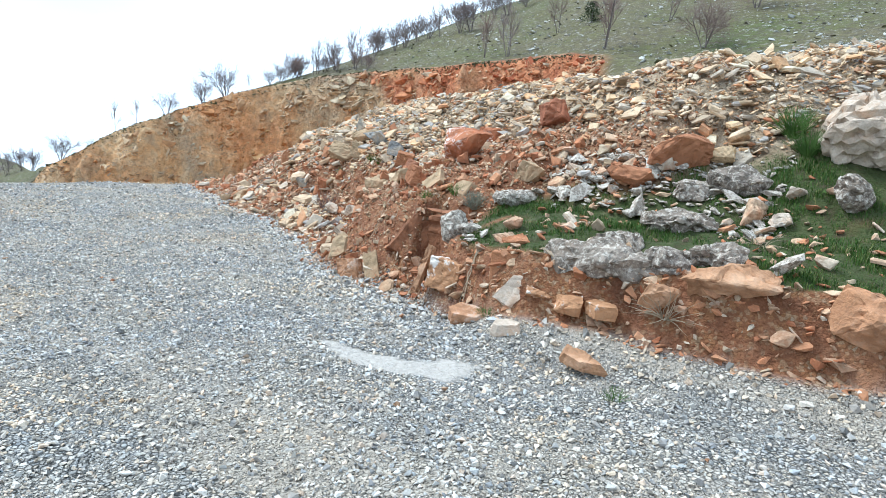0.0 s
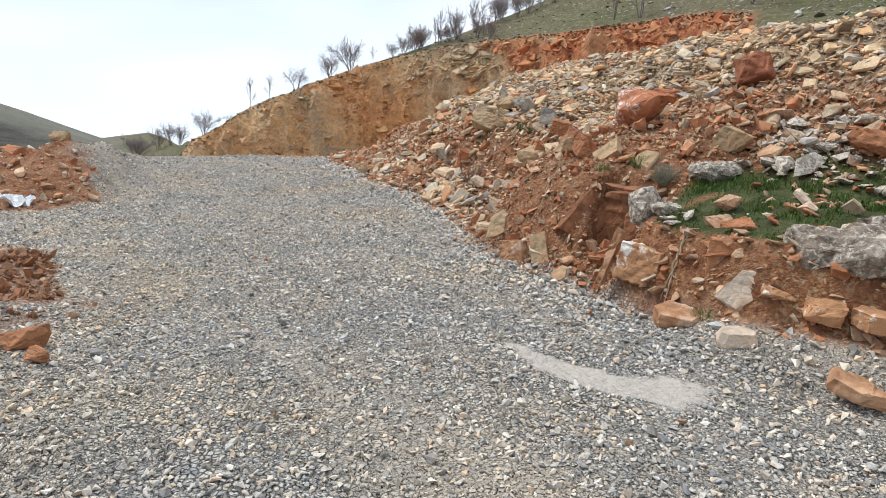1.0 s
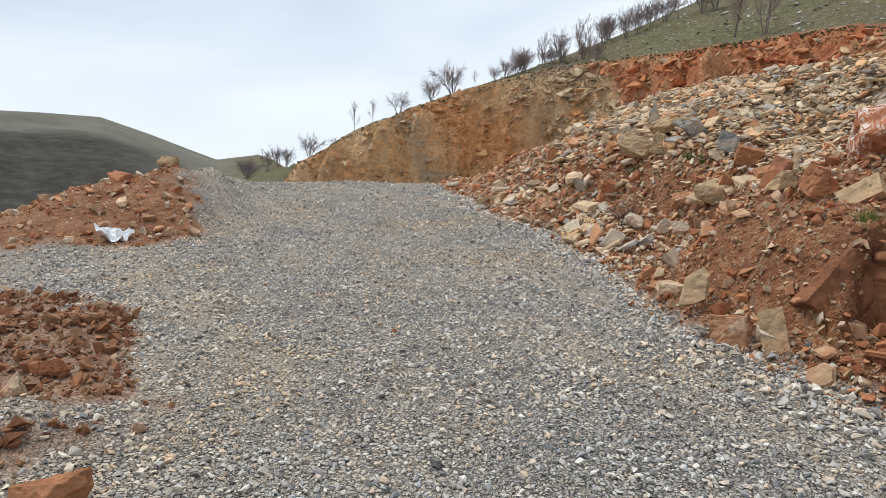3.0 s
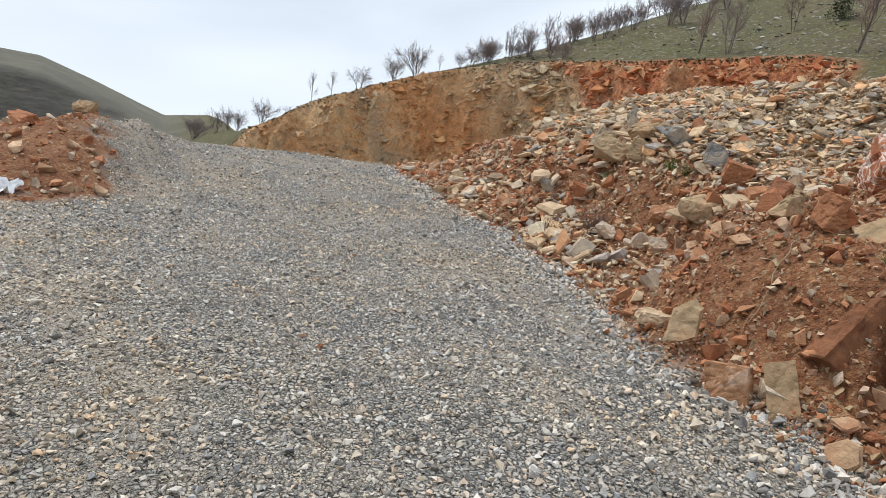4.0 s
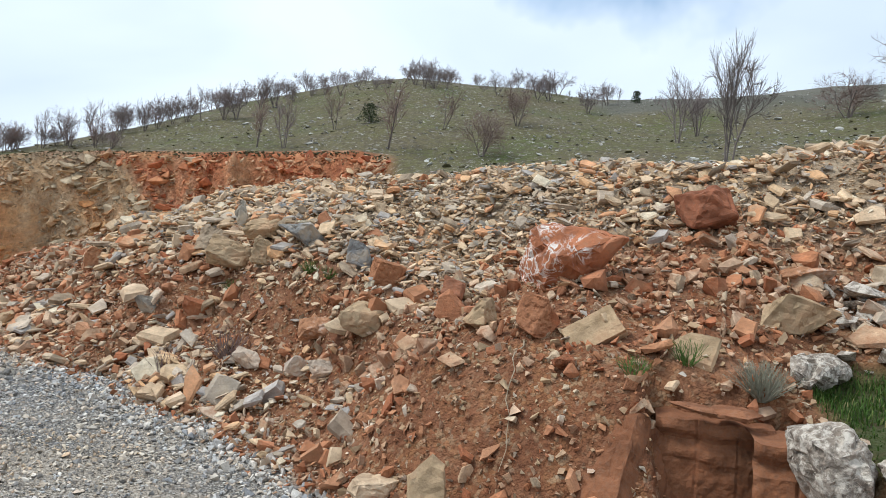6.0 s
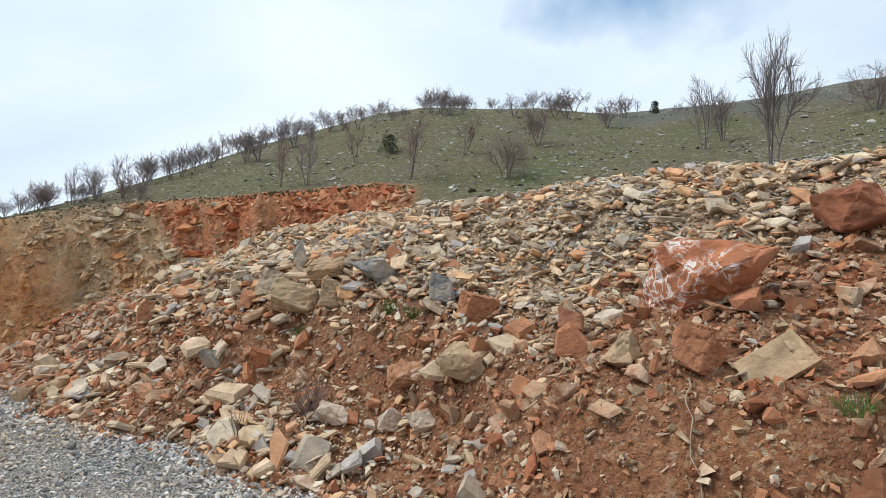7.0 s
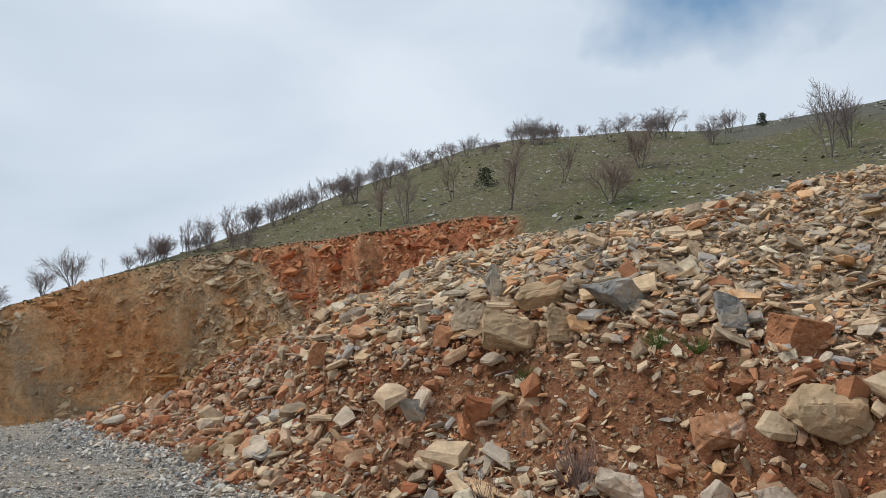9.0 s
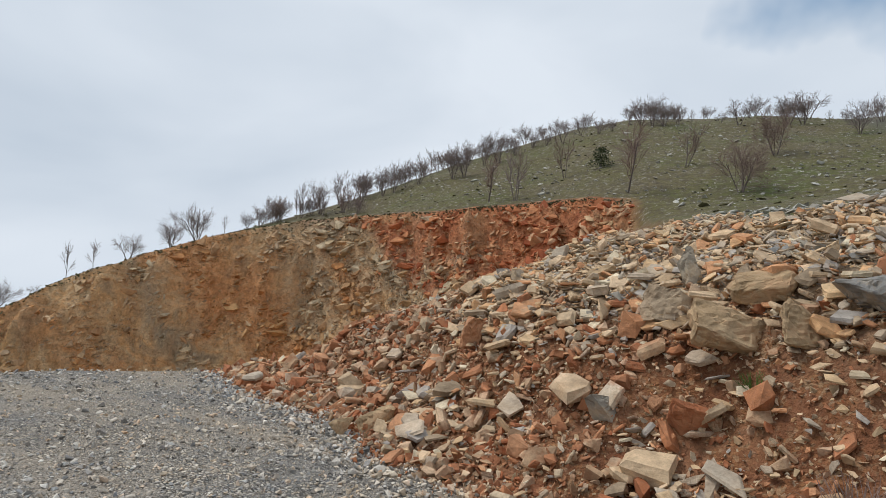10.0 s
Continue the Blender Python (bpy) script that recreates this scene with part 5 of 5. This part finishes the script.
class Limbs:
    """Collects tapering limbs as thin tubes."""

    def __init__(self):
        self.V, self.F = [], []

    def tube(self, pts, r0, r1, sides, sharp=False):
        base = len(self.V)
        n = len(pts)
        for i, p in enumerate(pts[:1] if sharp else pts):
            t = (pts[min(i + 1, n - 1)] - pts[max(i - 1, 0)]).normalized()
            a = t.orthogonal().normalized()
            b = t.cross(a)
            r = r0 + (r1 - r0) * i / (n - 1)
            for k in range(sides):
                w = 2 * math.pi * k / sides
                self.V.append(p + (a * math.cos(w) + b * math.sin(w)) * r)
        if sharp:
            tip = len(self.V)
            self.V.append(pts[-1])
            self.F += [(base + k, base + (k + 1) % sides, tip) for k in range(sides)]
            return
        for i in range(n - 1):
            for k in range(sides):
                k2 = (k + 1) % sides
                self.F.append((base + i * sides + k, base + i * sides + k2, base + (i + 1) * sides + k2, base + (i + 1) * sides + k))


def grow(rnd, trunk, crown, start, way, length, radius, level, spread, upward, twigs, bushy, low):
    n = ((5, 4, 2, 1) if low < 0.3 else (5, 5, 3, 2))[level]
    pts, p, d = [start], start.copy(), way.normalized()
    for i in range(n):
        bend = 0.16 if level else 0.09
        d = (d + Vector((rnd.gauss(0, bend), rnd.gauss(0, bend), rnd.gauss(0, bend) + upward))).normalized()
        p = p + d * length / n
        pts.append(p.copy())
    (trunk if level == 0 else crown).tube(pts, radius, radius * (0.5 if level < 3 else 0.6), 6 if level == 0 else (4 if level == 1 else 3), n == 1)
    if level == 3:
        return
    count = (7, 6, twigs)[level]
    for k in range(count):
        f = low if level == 0 else 0.2
        f = f + (1 - f) * (k + rnd.random()) / count
        i = min(int(f * n), n - 1)
        q = pts[i].lerp(pts[i + 1], f * n - i)
        along = (pts[i + 1] - pts[i]).normalized()
        side = along.orthogonal().normalized()
        side.rotate(Matrix.Rotation(rnd.uniform(0, 2 * math.pi), 3, along))
        out_way = along * math.cos(spread) + side * math.sin(spread)
        reach = length * rnd.uniform(0.5, 0.8) * (1.0 - 0.3 * f) * bushy
        grow(rnd, trunk, crown, q, out_way, reach, radius * (0.45 if level == 0 else 0.55), level + 1, spread * rnd.uniform(0.85, 1.15), upward, twigs, bushy, low)


def tree_kind(name, label, seed, stems, spread, upward, lean, twig_mat, twigs=5, thick=0.020, fork=0.62, bushy=1.0, low=0.25):
    """A leafless tree one metre high, to be scaled where it stands."""
    rnd = random.Random(seed)
    trunk, crown = Limbs(), Limbs()
    for k in range(stems):
        a = rnd.uniform(0, 2 * math.pi)
        way = Vector((math.cos(a) * lean, math.sin(a) * lean, 1))
        grow(rnd, trunk, crown, Vector((0.02 * math.cos(a) * (stems > 1), 0.02 * math.sin(a) * (stems > 1), -0.03)), way, fork * rnd.uniform(0.8, 1.1), thick, 0, spread, upward, twigs, bushy, low)
    top = max(v.z for v in crown.V)
    for limbs in (trunk, crown):
        for v in limbs.V:
            v /= top
    base = new(name)
    tagged(base, label, "tree", group="trees on the hillside")
    part("trunk", mesh_from("trunk", trunk.V, trunk.F, BARK, True), base)
    part("crown", mesh_from("crown", crown.V, crown.F, twig_mat), base, "bare twiggy crown")
    return base


SLENDER = tree_kind("bare_tree", "slender leafless tree on the grassy hillside", 1, 1, 0.46, 0.08, 0.08, TWIG, 7, 0.014, 0.62)
FORKED = tree_kind("bare_tree", "forked leafless tree on the grassy hillside", 2, 3, 0.52, 0.07, 0.30, TWIG, 6, 0.011, 0.55)
BUSHY = tree_kind("bare_tree", "many-stemmed leafless tree with dense twigs", 3, 4, 0.68, 0.055, 0.26, TWIG, 8, 0.010, 0.46, 1.1, 0.14)
RUSTY = tree_kind("bare_bush", "russet leafless bush with dense fine twigs", 4, 5, 0.80, 0.05, 0.34, RUSSET, 8, 0.008, 0.42, 1.15, 0.2)
HAZY = tree_kind("bare_tree", "russet leafless tree with a hazy twiggy crown", 9, 2, 0.62, 0.05, 0.16, RUSSET, 8, 0.011, 0.58, 0.95, 0.28)
TALL = tree_kind("tall_bare_tree", "tall leafless tree with upright limbs", 15, 3, 0.46, 0.065, 0.20, BARK, 8, 0.011, 0.60, 1.05, 0.3)
BROAD = tree_kind("bare_tree", "broad leafless tree with spreading crown", 6, 3, 0.75, 0.04, 0.35, TWIG, 6, 0.012, 0.48)
USED = set()


def plant(kind, x, y, tall, wide=1.0, label=""):
    """Stands a tree of that kind and height on the ground."""
    tall = tall * 1.1
    rz = (x * 37 + y * 91) % 360
    m = pose(x, y, float(height(x, y)) - 0.03, 0, 0, rz) @ Matrix.Diagonal((tall * wide, tall * wide, tall, 1))
    if kind.name not in USED:
        USED.add(kind.name)
        ob = kind
        ob.matrix_world = m
    else:
        kept = kind.scale.copy()
        kind.scale = (tall * wide, tall * wide, tall)
        ob = copy_thing(kind, pose(x, y, float(height(x, y)) - 0.03, 0, 0, rz))
        kind.scale = kept
    if label:
        ob["label"] = label
    return ob


plant(SLENDER, -72.0, 29.8, 3.9, 0.6)
plant(SLENDER, -66.9, 29.9, 2.8, 0.8)
plant(BROAD, -69.6, 34.3, 2.7, 1.0)
plant(BUSHY, -68.0, 37.7, 3.0, 0.9)
plant(BUSHY, -68.6, 40.8, 4.0, 0.9)
plant(SLENDER, -65.2, 41.8, 2.1, 0.7)
plant(BUSHY, -65.9, 45.0, 1.8, 1.0)
plant(BUSHY, -63.3, 44.7, 2.4, 1.0)
plant(BROAD, -62.6, 46.3, 2.3, 1.0)
plant(SLENDER, -61.0, 47.6, 3.5, 0.7)
plant(SLENDER, -61.5, 48.7, 4.0, 0.6)
plant(BUSHY, -59.9, 49.8, 3.7, 0.8)
plant(FORKED, -60.4, 53.2, 4.0, 0.8)
plant(BUSHY, -59.4, 55.6, 3.4, 0.9)
plant(BUSHY, -57.8, 57.4, 3.3, 0.8)
plant(BUSHY, -57.4, 58.7, 3.9, 0.8)
plant(FORKED, -57.5, 61.0, 3.4, 0.8)
plant(BUSHY, -55.1, 60.6, 3.2, 0.9)
plant(SLENDER, -52.5, 59.6, 3.8, 0.7)
plant(BUSHY, -49.9, 60.2, 3.8, 0.8)
plant(BUSHY, -48.5, 60.5, 4.0, 0.8)
plant(BUSHY, -51.1, 68.3, 3.5, 0.8)
plant(BUSHY, -49.3, 68.7, 4.1, 0.9)
plant(HAZY, -38.6, 50.4, 4.5, 0.6)
plant(FORKED, -35.6, 50.1, 4.7, 0.7)
plant(BUSHY, -49.5, 73.0, 2.7, 0.9)
plant(BUSHY, -47.9, 74.6, 2.6, 0.9)
plant(BUSHY, -45.4, 73.7, 2.0, 1.0)
plant(BROAD, -42.0, 71.5, 2.9, 0.9)
plant(BROAD, -41.5, 75.3, 2.3, 0.9)
plant(HAZY, -33.8, 55.6, 3.8, 0.7)
plant(BUSHY, -38.5, 73.7, 2.0, 0.9)
plant(BUSHY, -37.5, 75.4, 1.6, 1.2)
plant(HAZY, -25.3, 48.9, 5.3, 0.75)
plant(BUSHY, -34.9, 77.9, 3.4, 0.8)
plant(BUSHY, -33.1, 76.7, 3.9, 0.8)
plant(BUSHY, -31.7, 76.6, 2.6, 0.9)
plant(BROAD, -30.4, 77.7, 2.1, 0.9)
plant(HAZY, -23.3, 56.6, 3.7, 0.8)
plant(SLENDER, -29.0, 78.3, 2.0, 0.8)
plant(BROAD, -23.5, 76.4, 2.7, 1.0)
plant(BROAD, -26.0, 78.8, 1.5, 0.9)
plant(RUSTY, -17.6, 49.5, 3.8, 0.9)
plant(RUSTY, -17.2, 59.8, 4.0, 0.8)
plant(BROAD, -18.9, 78.2, 3.0, 1.0)
plant(BUSHY, -17.7, 79.1, 3.4, 1.0)
plant(SLENDER, -15.5, 81.1, 1.6, 0.9)
plant(BUSHY, -12.3, 74.1, 3.2, 0.9)
plant(SLENDER, -11.1, 77.6, 3.0, 0.8)
plant(BROAD, -19.4, 98.0, 3.8, 1.1)
plant(BROAD, -19.6, 84.2, 2.3, 1.1)
plant(BROAD, -14.2, 82.8, 1.3, 1.1)
plant(BUSHY, -10.8, 80.1, 3.0, 0.9)
plant(SLENDER, -9.5, 79.8, 2.3, 0.9)
plant(BROAD, -5.1, 78.1, 1.3, 1.1)
plant(FORKED, -3.2, 56.0, 5.6, 0.8)
plant(BUSHY, -1.5, 61.1, 4.9, 0.6)
plant(TALL, -2.6, 25.0, 4.5, 0.62)
plant(RUSTY, 10.3, 62.7, 3.9, 1.3)
plant(BROAD, 12.6, 58.1, 6.9, 0.8)
plant(RUSTY, 12.9, 56.4, 3.2, 0.9)
plant(BUSHY, -146.0, 34.7, 5.3, 1.0)
plant(FORKED, -118.3, 31.8, 4.1, 0.9)
plant(BUSHY, -116.5, 33.5, 4.1, 0.8)
plant(BUSHY, -112.4, 33.8, 3.8, 0.8)
plant(BUSHY, -74.3, 25.2, 2.9, 0.9)
plant(BROAD, -73.9, 27.9, 1.0, 1.0)
plant(BUSHY, -148.7, 35.9, 4.1, 1.1)
plant(SLENDER, -116.7, 31.8, 3.7, 0.9)

# the thicket along the skyline
thicket = random.Random(8)
for _ in range(64):
    a = thicket.uniform(8, 54)
    back = thicket.uniform(0.72, 0.98)
    q = [float(v) for v in land_frame(a)[:3]]
    dist_out = q[1] + (q[2] - q[1]) * back if a < 46 else q[1] + thicket.uniform(1.5, 5)
    tall = thicket.uniform(1.7, 3.3)
    plant(thicket.choice((BUSHY, BUSHY, FORKED, BROAD, HAZY)), CX - dist_out * math.sin(radians(a)), CY + dist_out * math.cos(radians(a)), tall, thicket.uniform(0.8, 1.1))



def power_pole(x, y, top):
    """A far line pole with a cross-arm and hanging insulators."""
    z0 = float(height(x, y))
    base = new("power_pole")
    base.matrix_world = pose(x, y, z0, 0, 0, 28)
    tagged(base, "weathered power line pole with a cross-arm on the hill", "utility pole")
    tall = top - z0
    limbs = Limbs()
    limbs.tube([Vector((0, 0, -0.4)), Vector((0, 0, tall * 0.5)), Vector((0, 0, tall))], 0.16, 0.11, 8)
    part("pole", mesh_from("pole", limbs.V, limbs.F, BARK, True), base)
    limbs = Limbs()
    limbs.tube([Vector((-1.9, 0, tall - 1.5)), Vector((0, 0, tall - 1.4)), Vector((1.9, 0, tall - 1.3))], 0.10, 0.10, 6)
    part("cross_arm", mesh_from("cross_arm", limbs.V, limbs.F, BARK), base)
    for k in (-1.75, -0.9, 1.7):
        limbs = Limbs()
        limbs.tube([Vector((k, 0, tall - 1.45)), Vector((k, 0, tall - 1.8)), Vector((k, 0, tall - 2.1))], 0.07, 0.10, 6)
        part("insulator", mesh_from("insulator", limbs.V, limbs.F, BARK), base)


power_pole(17.5, 70.9, 24.5)

# the dark evergreen shrubs


def evergreen(x, y, tall, wide):
    rnd = random.Random(int(x * 10 + y))
    base = new("evergreen_shrub")
    base.location = (x, y, float(height(x, y)))
    tagged(base, "low dark evergreen shrub on the grass slope", "shrub", group="evergreen shrubs")
    stem = Limbs()
    stem.tube([Vector((0, 0, -0.05)), Vector((0.02, 0, tall * 0.3)), Vector((0, 0.03, tall * 0.6))], 0.05, 0.02, 6)
    V, F = [], []
    for _ in range(900):
        a, q = rnd.uniform(0, 2 * math.pi), math.sqrt(rnd.random())
        h = rnd.random()
        rad = wide * 0.5 * q * (1 - 0.6 * h) * (0.75 + 0.5 * noise.noise(Vector((math.cos(a) * 2, math.sin(a) * 2, h * 3))))
        c = Vector((math.cos(a) * rad, math.sin(a) * rad, 0.08 + h * tall))
        u = Vector((rnd.gauss(0, 1), rnd.gauss(0, 1), rnd.gauss(0, 0.6) + 0.6)).normalized() * 0.14
        w = u.orthogonal().normalized() * 0.05
        k = len(V)
        V += [c - w, c + w, c + u]
        F.append((k, k + 1, k + 2))
    part("stem", mesh_from("stem", stem.V, stem.F, BARK), base)
    part("foliage", mesh_from("foliage", V, F, NEEDLE), base)


evergreen(-30.7, 56.4, 1.7, 3.0)
evergreen(-7.5, 82.2, 1.4, 1.8)

# ---- grass, dry weeds, roots and litter ----


def build_turf():
    rng = np.random.default_rng(51)
    n = 260000
    x, y = rng.uniform(-4.2, 1.6, n), rng.uniform(4.2, 8.2, n)
    w = zones(x, y)["turf"]
    clump = 0.52 + 0.6 * vnoise(x * 9, y * 9, 53) + 0.6 * vnoise(x * 2.4, y * 2.4, 54)
    keep = (rng.uniform(0, 1, n) < w * clump) & (w > 0.3)
    x, y = x[keep][:95000], y[keep][:95000]
    n = len(x)
    z = height(x, y)
    tall = rng.uniform(0.014, 0.046, n) * (1 + 0.7 * vnoise(x * 4, y * 4, 55))
    a, lean = rng.uniform(0, 2 * np.pi, n), rng.uniform(0.1, 0.8, n)
    side = np.column_stack([-np.sin(a), np.cos(a), np.zeros(n)]) * rng.uniform(0.0016, 0.0036, n)[:, None]
    root = np.column_stack([x, y, z - 0.005])
    tip = root + np.column_stack([np.cos(a) * lean * tall, np.sin(a) * lean * tall, tall])
    mid = root + np.column_stack([np.cos(a) * lean * tall * 0.3, np.sin(a) * lean * tall * 0.3, tall * 0.6])
    V = np.stack([root - side, root + side, mid - side * 0.8, mid + side * 0.8, tip], 1).reshape(-1, 3)
    F = (np.array([[0, 1, 3], [0, 3, 2], [2, 3, 4]])[None] + (np.arange(n) * 5)[:, None, None]).reshape(-1, 3)
    ob = new("grass", tri_mesh("grass", V, F, BLADE))
    tagged(ob, "short fresh green grass on the earth mound", "grass", kind="stuff")


build_turf()


def tuft(name, label, category, x, y, tall, count, material, seed, spread=0.9, droop=0.0, base_z=None):
    """A weed or a dead bush: a stool of thin stems."""
    rnd = random.Random(seed)
    limbs = Limbs()
    for _ in range(count):
        a, s = rnd.uniform(0, 2 * math.pi), rnd.uniform(0.1, spread)
        p = Vector((0.02 * math.cos(a), 0.02 * math.sin(a), -0.02))
        d = Vector((math.cos(a) * s, math.sin(a) * s, 1)).normalized()
        pts = [p]
        for i in range(4):
            d = (d + Vector((rnd.gauss(0, 0.2), rnd.gauss(0, 0.2), rnd.gauss(0, 0.1) - droop))).normalized()
            p = p + d * tall * rnd.uniform(0.2, 0.3)
            pts.append(p.copy())
        limbs.tube(pts, tall * 0.012 + 0.001, 0.0008, 3)
    ob = new(name, mesh_from(name, limbs.V, limbs.F, material))
    ob.location = (x, y, float(height(x, y)) if base_z is None else base_z)
    return tagged(ob, label, category, kind="stuff" if name == "twig_tangle" else "")


GREENSTEM = plain_material("green_weed", [(0.3, (0.05, 0.10, 0.02)), (0.7, (0.10, 0.17, 0.035))], 8)
tuft("twig_tangle", "tangle of pale dead twigs at the turf edge", "dead plant", -1.94, 4.84, 0.26, 60, DRY, 1, 2.2, 0.12)
tuft("twig_tangle", "dry pale twigs lying in the grass", "dead plant", -1.62, 5.76, 0.22, 26, DRY, 2, 2.6, 0.2)
tuft("dry_bush", "grey-brown dry bush on the lower bank", "dead plant", -8.35, 7.1, 0.34, 60, RUSSET, 3, 0.9)
tuft("dry_bush", "dry stems at the foot of the bank", "dead plant", -8.9, 6.95, 0.30, 24, RUSSET, 4, 0.7)
tuft("dry_weed", "grey dry weed beside the fissure", "dead plant", -4.38, 5.80, 0.20, 150, SAGE, 5, 0.9)
tuft("weed", "small green weed on bare earth", "weed", -4.98, 5.72, 0.12, 50, GREENSTEM, 6, 1.0)
tuft("weed", "green weed at the bank top edge", "weed", -4.72, 5.90, 0.14, 60, GREENSTEM, 7, 1.0)
tuft("weed", "small green weed under a boulder", "weed", -8.95, 7.92, 0.14, 60, GREENSTEM, 8, 1.2)
tuft("weed", "small green weed on the bank", "weed", -7.95, 7.68, 0.14, 60, GREENSTEM, 9, 1.2)
tuft("weed", "small green weed on the bank", "weed", -7.7, 7.6, 0.12, 50, GREENSTEM, 10, 1.2)
tuft("weed", "green weed growing at the gravel edge", "weed", -3.2, 4.5, 0.10, 50, GREENSTEM, 11, 1.4)
tuft("weed", "green weed growing at the gravel edge", "weed", -1.9, 4.05, 0.10, 40, GREENSTEM, 12, 1.4)
tuft("weed", "tall grass tuft beside the pale boulder", "weed", -1.85, 7.35, 0.32, 160, GREENSTEM, 13, 0.9)
tuft("weed", "tall grass tuft beside the pale boulder", "weed", -1.68, 7.2, 0.28, 140, GREENSTEM, 14, 0.9)


def hanging_root(label, x, y, x2, y2, seed, r=0.005):
    rnd = random.Random(seed)
    pts = []
    for i in range(12):
        t = i / 11
        px = x + (x2 - x) * t + rnd.gauss(0, 0.018)
        py = y + (y2 - y) * t
        pts.append(Vector((px, py, float(height(px, py)) + 0.012 + 0.02 * math.sin(3 * t))))
    limbs = Limbs()
    limbs.tube(pts, r, r * 0.4, 5)
    tagged(new("root", mesh_from("root", limbs.V, limbs.F, DRY, True)), label, "root")


hanging_root("thin pale root hanging down bare earth", -5.62, 6.05, -5.55, 5.45, 1)
hanging_root("thin root on the cut earth bank", -3.62, 4.92, -3.55, 4.6, 2, 0.007)
hanging_root("thin root on the cut earth bank", -3.55, 4.95, -3.66, 4.62, 3, 0.006)


def plastic_sheet(x, y):
    rnd = random.Random(5)
    bm = bmesh.new()
    bmesh.ops.create_grid(bm, x_segments=22, y_segments=16, size=0.5)
    for v in bm.verts:
        p = Vector((v.co.x * 3.7 + 0.37, v.co.y * 4.3 + 0.71, 0.53))
        edge = 1 + 0.5 * noise.noise(Vector((math.cos(math.atan2(v.co.y, v.co.x)) * 1.7, math.sin(math.atan2(v.co.y, v.co.x)) * 1.7, 5.3)))
        fold = 0.11 + 0.14 * noise.noise(p) + 0.05 * noise.noise(p * 2.7)
        v.co = Vector((v.co.x * 0.62 * edge, v.co.y * 0.42 * edge, 0.01 + max(fold, 0)))
    bmesh.ops.solidify(bm, geom=bm.faces[:], thickness=0.004)
    me = bpy.data.meshes.new("plastic_sheet")
    bm.to_mesh(me)
    bm.free()
    me.materials.append(SHEET)
    ob = new("plastic_sheet", me)
    ob.matrix_world = pose(x, y, float(height(x, y)), 10, 12, 95) @ Matrix.Diagonal((0.6, 0.6, 0.6, 1))
    tagged(ob, "crumpled white plastic sheet on the outer bank", "plastic sheet")


plastic_sheet(-10.75, 1.62)

# ---- single stones of the bank and the track ----


def build_single_stones():
    rng = np.random.default_rng(77)
    meshes = {}
    for tag, shapes, mat in (("buff", SLABS, BUFF), ("ochre", LUMPS[:3] + SLABS[5:], OCHRE), ("pebble", PEBBLES, PEBBLE)):
        meshes[tag] = [tri_mesh("stone", V, F, mat) for V, F in shapes]
    x = rng.uniform(-13.0, -2.4, 1500)
    s = rng.uniform(0.1, 3.8, 1500)
    y = toe(x) + s
    keep = (x < -4.3) & ~((s < 1.5) & (x > -6.4) & (rng.uniform(0, 1, 1500) < 0.82))
    x, y, s = x[keep][:560], y[keep][:560], s[keep][:560]
    R = turns(rng, len(x), 22, 26)
    for i in range(len(x)):
        tag = "ochre" if rng.uniform() < orange_share(x[i], s[i]) * 0.85 + 0.5 * (s[i] < 1.4) else "buff"
        tight = 0.7 if tag == "ochre" else 1.0
        size = tight * float(np.clip(rng.lognormal(math.log(0.13), 0.36), 0.08, 0.32))
        ob = new("stone", meshes[tag][int(rng.integers(len(meshes[tag])))])
        ob.parent = BANK[tag]
        ob.matrix_world = Matrix.Translation((x[i], y[i], float(height(x[i], y[i])) + size * 0.2)) @ Matrix(R[i].tolist()).to_4x4() @ Matrix.Diagonal((size, size, size, 1))
    x, y = rng.uniform(-8.5, -1.0, 600), rng.uniform(1.4, 5.2, 600)
    keep = (y < toe(x) - 0.1) & (spill_weight(x, y) < 0.1)
    x, y = x[keep][:220], y[keep][:220]
    R = turns(rng, len(x), 20)
    for i in range(len(x)):
        size = float(np.clip(rng.lognormal(math.log(0.05), 0.25), 0.035, 0.09))
        tag = "ochre" if rng.uniform() < 0.04 else "pebble"
        ob = new("stone", meshes[tag][int(rng.integers(len(meshes[tag])))])
        ob.parent = BANK[tag]
        ob.matrix_world = Matrix.Translation((x[i], y[i], float(height(x[i], y[i])) + size * 0.22)) @ Matrix(R[i].tolist()).to_4x4() @ Matrix.Diagonal((size, size, size * 0.8, 1))


build_single_stones()
